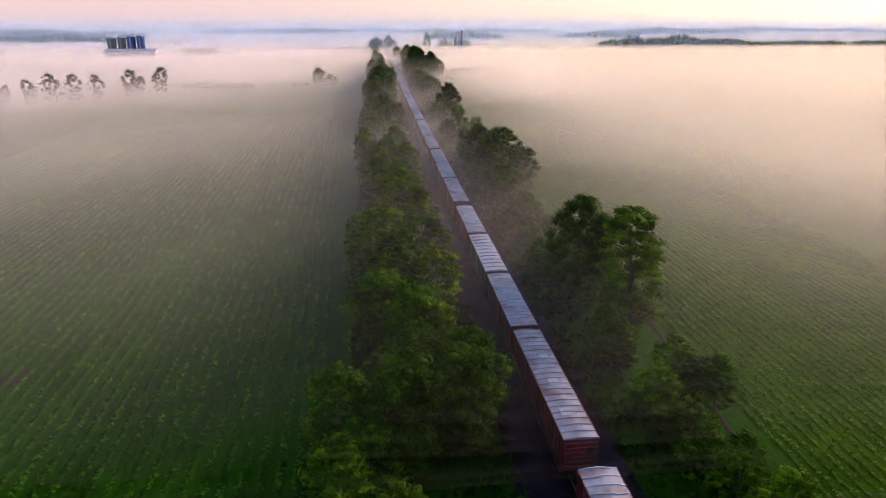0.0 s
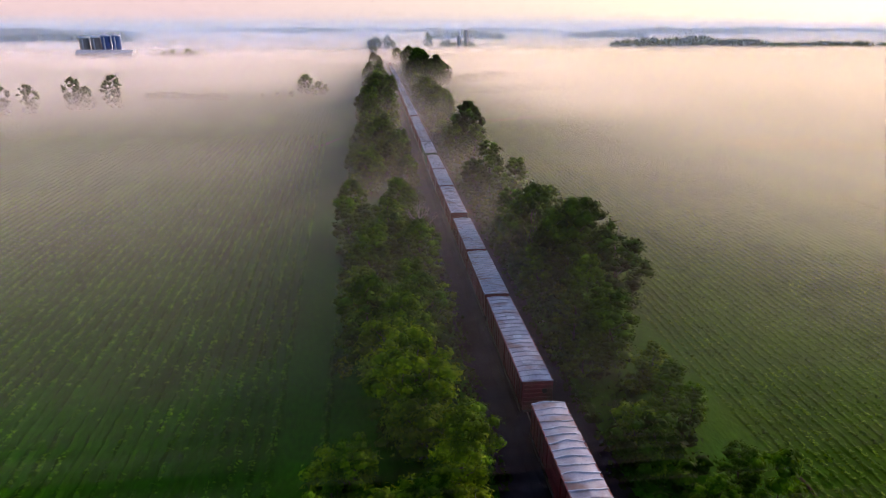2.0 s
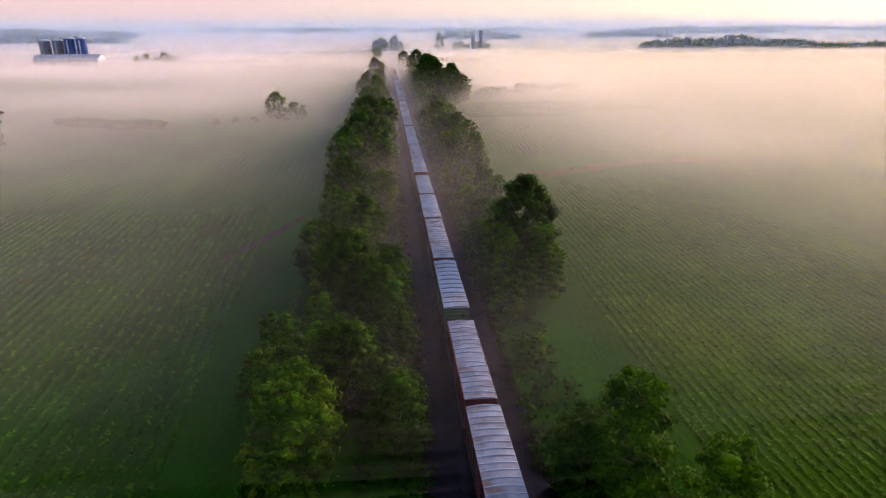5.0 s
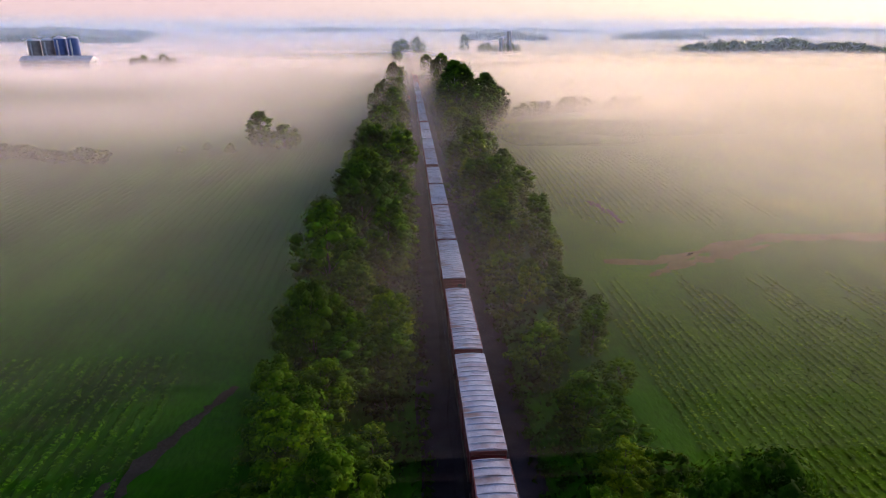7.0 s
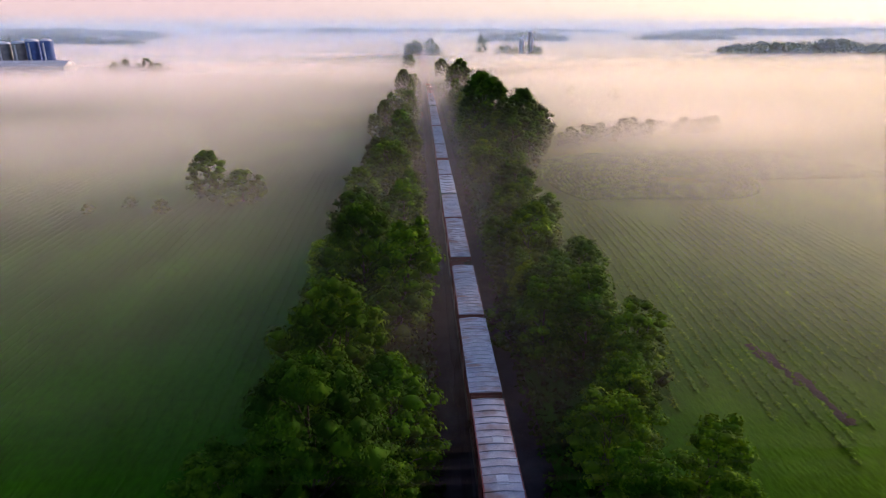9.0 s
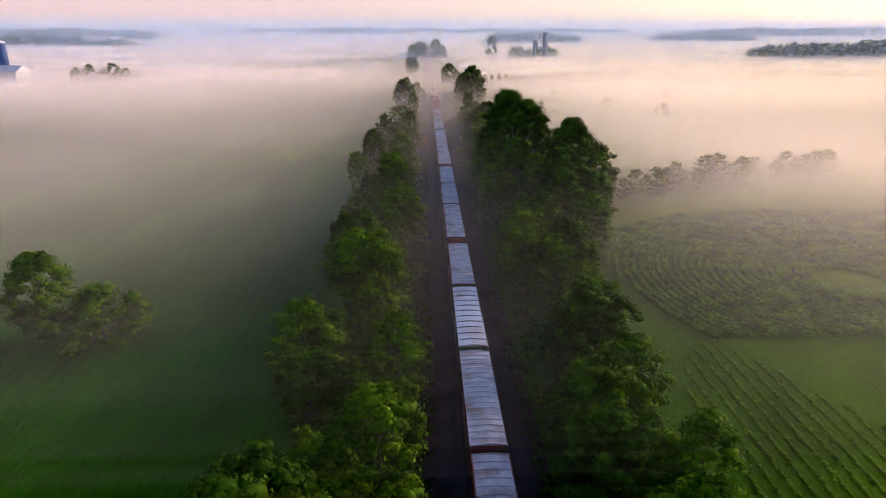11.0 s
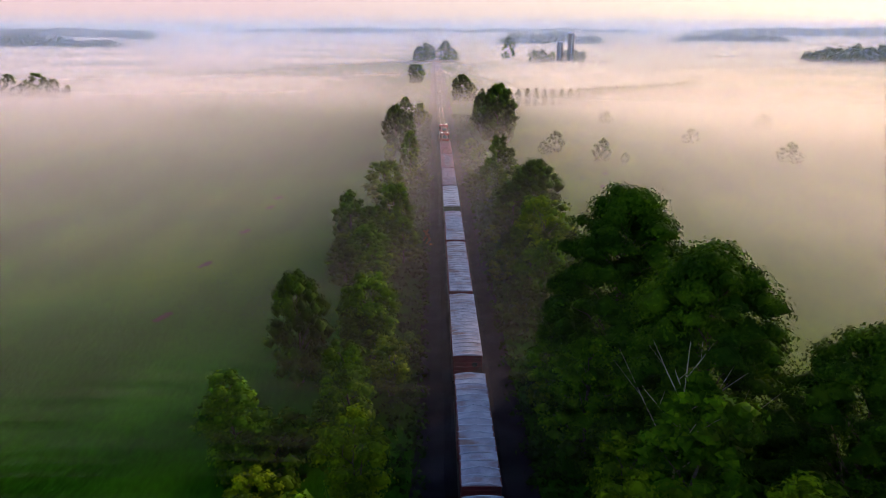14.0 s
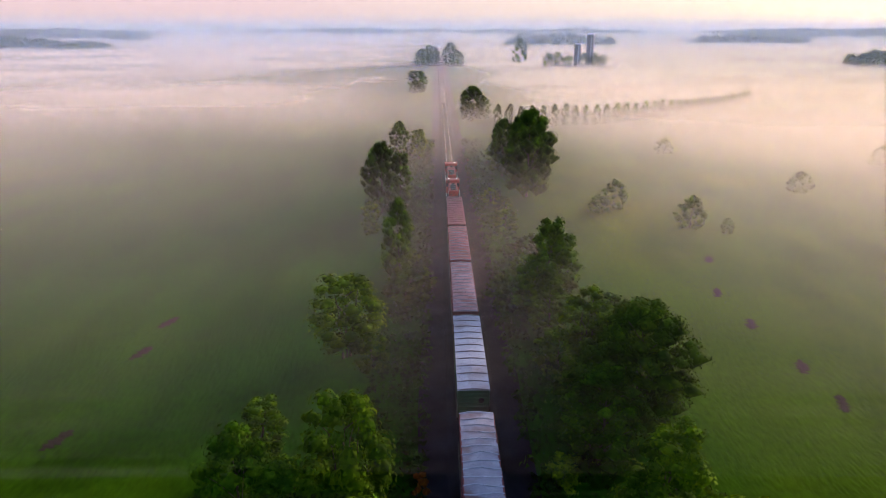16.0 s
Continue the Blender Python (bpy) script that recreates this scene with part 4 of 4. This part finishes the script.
for k in range(34):
    x0 = 19.5 + 1.5 * k
    right_mid.append([(x0 + 3.5 * math.sin((y - 345) * 0.02), y) for y in np.arange(352 + 6 * math.sin(k * 0.5) + 3 * math.sin(k * 1.9), 424 + 10 * math.sin(k * 0.37), 1.2)])
strip_rows(right_mid, 0.08, 0.5, "crop_rows", "lush green crop rows past the bare strip", 4, M_FIELD)
arcs = []
for k in range(40):
    r = 6 + 1.32 * k
    arcs.append([(60 + r * math.cos(a), 452 + r * math.sin(a)) for a in np.arange(0.05, 2 * math.pi, 0.7 / r) if 60 + r * math.cos(a) > 25 - 0.06 * (452 + r * math.sin(a) - 452) and 434 < 452 + r * math.sin(a) < 492])
for a in arcs:
    runs, cur = [], []
    for p in a:
        if cur and math.hypot(p[0] - cur[-1][0], p[1] - cur[-1][1]) > 3:
            runs.append(cur)
            cur = []
        cur.append(p)
    runs.append(cur)
    a[:] = max(runs, key=len)
strip_rows([a for a in arcs if len(a) > 2], 0.25, 0.34, "corn_rows", "curved rows of tall green corn on the contour", 5, M_FIELD_ROW, 0.35)


def leafy_rows(lines, step, height, leaf, per, name, label, seed, material, bare=0.35):
    """Single plants along crop rows, with thin places."""
    rng = np.random.default_rng(seed)
    c, size = [], []
    for pts in lines:
        P = np.array(pts, float)
        seg = np.concatenate([[0], np.cumsum(np.hypot(*np.diff(P, axis=0).T))])
        for d in np.arange(rng.random() * step, seg[-1], step):
            x, y = np.interp(d, seg, P[:, 0]) + rng.normal() * 0.09, np.interp(d, seg, P[:, 1]) + rng.normal() * 0.15
            lush = 0.5 + 0.75 * noise.noise(Vector((x * 0.045, y * 0.02, seed))) + 0.3 * noise.noise(Vector((x * 0.3, y * 0.2, seed)))
            if lush < bare * rng.random():
                continue
            h = height * (0.45 + 0.8 * min(1.0, max(0.0, lush)))
            c.append((x, y, ground_z(x, y) + h * 0.45))
            size.append((0.34, 0.42, h * 0.55))
    q, f = leaf_shell(rng, np.array(c), np.array(size), per, leaf, 1.6)
    tagged(new(name, mesh_of(name, q, f, material)), label, "crop", kind="stuff")


leafy_rows([r for r in left_rows[:44] if len(r) > 2], 0.62, 0.42, 0.2, 6, "crop_plants", "leafy green crop plants in rows beside the railway", 11, M_CROP, 0.2)
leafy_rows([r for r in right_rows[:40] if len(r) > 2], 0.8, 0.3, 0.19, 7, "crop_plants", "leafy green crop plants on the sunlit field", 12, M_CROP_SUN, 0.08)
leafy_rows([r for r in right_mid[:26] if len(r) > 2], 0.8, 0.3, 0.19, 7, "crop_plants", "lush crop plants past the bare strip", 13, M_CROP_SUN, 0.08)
leafy_rows([a for a in arcs if len(a) > 2], 0.5, 1.0, 0.28, 12, "corn_plants", "tall green corn standing in curved rows", 14, M_CORN, 0.1)


def soil_patch(points, width, seed, mat=None, lift=0.02):
    """Bare earth along a line, ragged at its edges."""
    rng = np.random.default_rng(seed)
    verts, faces = [], []
    n = 40
    P = np.array(points, float)
    seg = np.concatenate([[0], np.cumsum(np.hypot(*np.diff(P, axis=0).T))])
    for k in range(n + 1):
        s = seg[-1] * k / n
        x, y = np.interp(s, seg, P[:, 0]), np.interp(s, seg, P[:, 1])
        x2, y2 = np.interp(s + 0.5, seg, P[:, 0]), np.interp(s + 0.5, seg, P[:, 1])
        x1, y1 = np.interp(s - 0.5, seg, P[:, 0]), np.interp(s - 0.5, seg, P[:, 1])
        d = math.hypot(x2 - x1, y2 - y1) or 1
        nx, ny = (y2 - y1) / d, -(x2 - x1) / d
        w = width * math.sin(math.pi * min(0.97, max(0.03, k / n))) ** 0.4
        for t in (-1, -0.5, 0, 0.5, 1):
            ww = w * t * (0.75 + 0.9 * noise.noise(Vector((k * 0.35, 7.7, seed)))) + 0.5 * width * noise.noise(Vector((k * 0.9, t * 2, seed)))
            px, py = x + nx * ww, y + ny * ww
            verts.append((px, py, ground_z(px, py) + lift + 0.05 * (1 - t * t)))
    for k in range(n):
        for i in range(4):
            faces.append((k * 5 + i, k * 5 + i + 1, k * 5 + i + 6, k * 5 + i + 5))
    tagged(new("bare_soil_patch", mesh_of("bare_soil_patch", verts, faces, mat or M_SOIL, True)), "bare brown soil showing through the crop", "soil", kind="structure")


soil_patch([(-75, 60), (-62, 65), (-55, 66)], 3.0, 1)
soil_patch([(-36, 266), (-31, 277), (-25, 292)], 1.3, 2)
soil_patch([(26, 328), (34, 327), (42, 331), (60, 339), (85, 338), (120, 334)], 2.8, 3, M_STUBBLE)
soil_patch([(31, 321), (38, 326), (47, 330), (58, 335)], 1.6, 7, M_STUBBLE)
soil_patch([(34, 366), (36, 356), (36, 349)], 1.4, 5)
for k, (x, y) in enumerate(((38.4, 590.6), (38.5, 583), (37.7, 601.6), (37.6, 612), (40, 572), (-38.9, 594.7), (-39.4, 577.7), (-38.9, 603), (-41, 560), (-40, 540), (42, 626))):
    soil_patch([(x - 0.7, y - 1.6), (x, y), (x + 0.5, y + 1.6)], 0.8, 20 + k)
for k in range(9):
    y = 452 + 9 * math.sin(k)
    soil_patch([(50 + k, 448 + k * 2), (56, 462 + k), (66, 465 + k)], 0.5, 40 + k, lift=0.03) if k % 4 == 0 else None


# ---- verge grass and weeds, and the ties under the rails ----
def weeds():
    rng = np.random.default_rng(8)
    n = 9000
    y = 25 + 720 * rng.random(n)
    side = np.where(rng.random(n) < 0.5, -1, 1)
    x = side * (4.7 + 6.5 * rng.random(n) ** 1.6)
    c = np.stack([x, y, 0.1 + 0.35 * rng.random(n)], 1)
    s = np.stack([0.5 + 0.4 * rng.random(n)] * 2 + [0.3 + 0.35 * rng.random(n)], 1)
    q, f = leaf_shell(rng, c, s, 5, 0.34)
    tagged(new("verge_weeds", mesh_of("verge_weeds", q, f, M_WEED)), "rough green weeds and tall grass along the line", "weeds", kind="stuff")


weeds()

tie_mesh = bpy.data.meshes.new("tie")
b = boxed(-1.28, -0.11, 0.5, 1.28, 0.11, 0.665, bevel=0.015)
b.to_mesh(tie_mesh)
b.free()
tie_mesh.materials.append(M_TIE)
for k in range(300):
    o = part("tie", tie_mesh, None, TRACK)
    o.location = (0, 690 + 0.55 * k, 0)


# ---- odd growth by the line ----
M_DEAD = surface("bleached_wood", (0.22, 0.19, 0.15), (0.42, 0.37, 0.31), 3, 25, 0.9)
M_RUST_LEAF = leaves("rust_leaves", (0.12, 0.035, 0.006), (0.24, 0.075, 0.010), (0.36, 0.13, 0.016))


def bare_tree(x, y, h, seed):
    """A dead tree: pale stem with forking, leafless branches."""
    rng = random.Random(seed)
    t = thing("dead_tree", "leafless pale dead tree among the green ones", "tree", pose(x, y, 0), "dead trees")
    v, f = [], []
    tip = Vector((rng.uniform(-0.6, 0.6), rng.uniform(-0.6, 0.6), h))
    tube(v, f, [Vector((0, 0, -0.1)), tip * 0.5 + Vector((0.15, 0.1, 0)), tip], [0.14, 0.09, 0.025], 7)
    part("trunk", mesh_of("trunk", v, f, M_DEAD, True), None, t)
    for k in range(9):
        v, f = [], []
        z = h * (0.35 + 0.06 * k)
        a = k * 2.4 + rng.uniform(-0.4, 0.4)
        r = (h - z) * 0.55 + 0.5
        st = tip * (z / h)
        en = st + Vector((math.cos(a) * r, math.sin(a) * r, r * 1.1))
        tube(v, f, [st, st.lerp(en, 0.5) + Vector((0, 0, -0.1)), en], [0.05, 0.035, 0.012], 5)
        tw = st.lerp(en, 0.55)
        tube(v, f, [tw, tw + Vector((math.cos(a + 0.8) * r * 0.4, math.sin(a + 0.8) * r * 0.4, r * 0.5))], [0.025, 0.01], 4)
        part("branch", mesh_of("branch", v, f, M_DEAD, True), None, t)


for k, (x, y, h) in enumerate(((-9.9, 96, 8.5), (-8.6, 98.5, 7.5), (-8.3, 168, 9.0), (-7.6, 170.5, 8.0), (14, 500, 17))):
    bare_tree(x, y, h, k)
KINDS["rust"] = dict(seed=31, height=3.0, spread=0.9, base=0.05, lumps=14, mat=M_RUST_LEAF, shape="tall", per=60, leaf=0.16, category="shrub", label="rust-orange bush at the ballast edge")
plant("rust", -4.6, 569, 3.0, 0, 1.0, "scrub along the railway").name = "shrub"
# furrow at the field edge: its shadow line drawn as a dark soil-coloured strip
soil_patch([(15.0, 30), (16.0, 42), (17.8, 60), (19.5, 85), (20.5, 110)], 0.5, 61)


# ---- mist ----
def mist_bank():
    """Leaning, wavy veils of droplets, so that the mist thickens quickly with distance."""
    rng = np.random.default_rng(21)
    V, F, thick = [], [], []
    count, rows = 0, 4
    y, step = -20.0, MIST_STEP
    while y < 4600:
        w = 0.6 * max(y, 0) + 500
        near = min(w * 0.6, 260.0)
        x = np.concatenate([np.linspace(-w, -near, 6)[:-1], np.linspace(-near, -66, 9)[:-1], np.linspace(-66, 66, 23), np.linspace(66, near, 9)[1:], np.linspace(near, w, 6)[1:]])
        n = len(x)
        ph = rng.uniform(0, 6.28, 6)
        for k in range(rows):
            t = k / (rows - 1)
            run = MIST_TOP * t / math.tan(radians(MIST_LEAN))
            dy = 0.25 * np.sin(x / 19.0 + ph[0] + 1.2 * t) + 0.5 * np.sin(x / 57.0 + ph[1] + t)
            V.append(np.stack([x, y - run + dy, np.full_like(x, 0.05 + MIST_TOP * t)], 1))
        i = np.arange(n - 1)
        for k in range(rows - 1):
            a = count + k * n + i
            F.append(np.stack([a, a + 1, a + n + 1, a + n], 1))
        thick += [1 - math.exp(-MIST_BETA * step)] * ((rows - 1) * (n - 1))
        count += rows * n
        if y > 700:
            step = min(step * 1.04, 60.0)
        y += step
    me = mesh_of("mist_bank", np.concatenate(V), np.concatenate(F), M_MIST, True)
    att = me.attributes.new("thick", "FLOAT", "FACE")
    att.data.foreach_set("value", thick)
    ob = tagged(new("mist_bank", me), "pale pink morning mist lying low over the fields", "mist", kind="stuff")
    ob.visible_shadow = False


mist_bank()


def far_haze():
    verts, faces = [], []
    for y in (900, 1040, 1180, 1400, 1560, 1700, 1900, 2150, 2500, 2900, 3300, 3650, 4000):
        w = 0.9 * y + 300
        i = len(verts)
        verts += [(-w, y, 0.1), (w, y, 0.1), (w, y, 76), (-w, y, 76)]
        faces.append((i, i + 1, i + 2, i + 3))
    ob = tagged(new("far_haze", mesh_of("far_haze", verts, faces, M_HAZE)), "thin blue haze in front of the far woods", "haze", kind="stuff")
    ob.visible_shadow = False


far_haze()
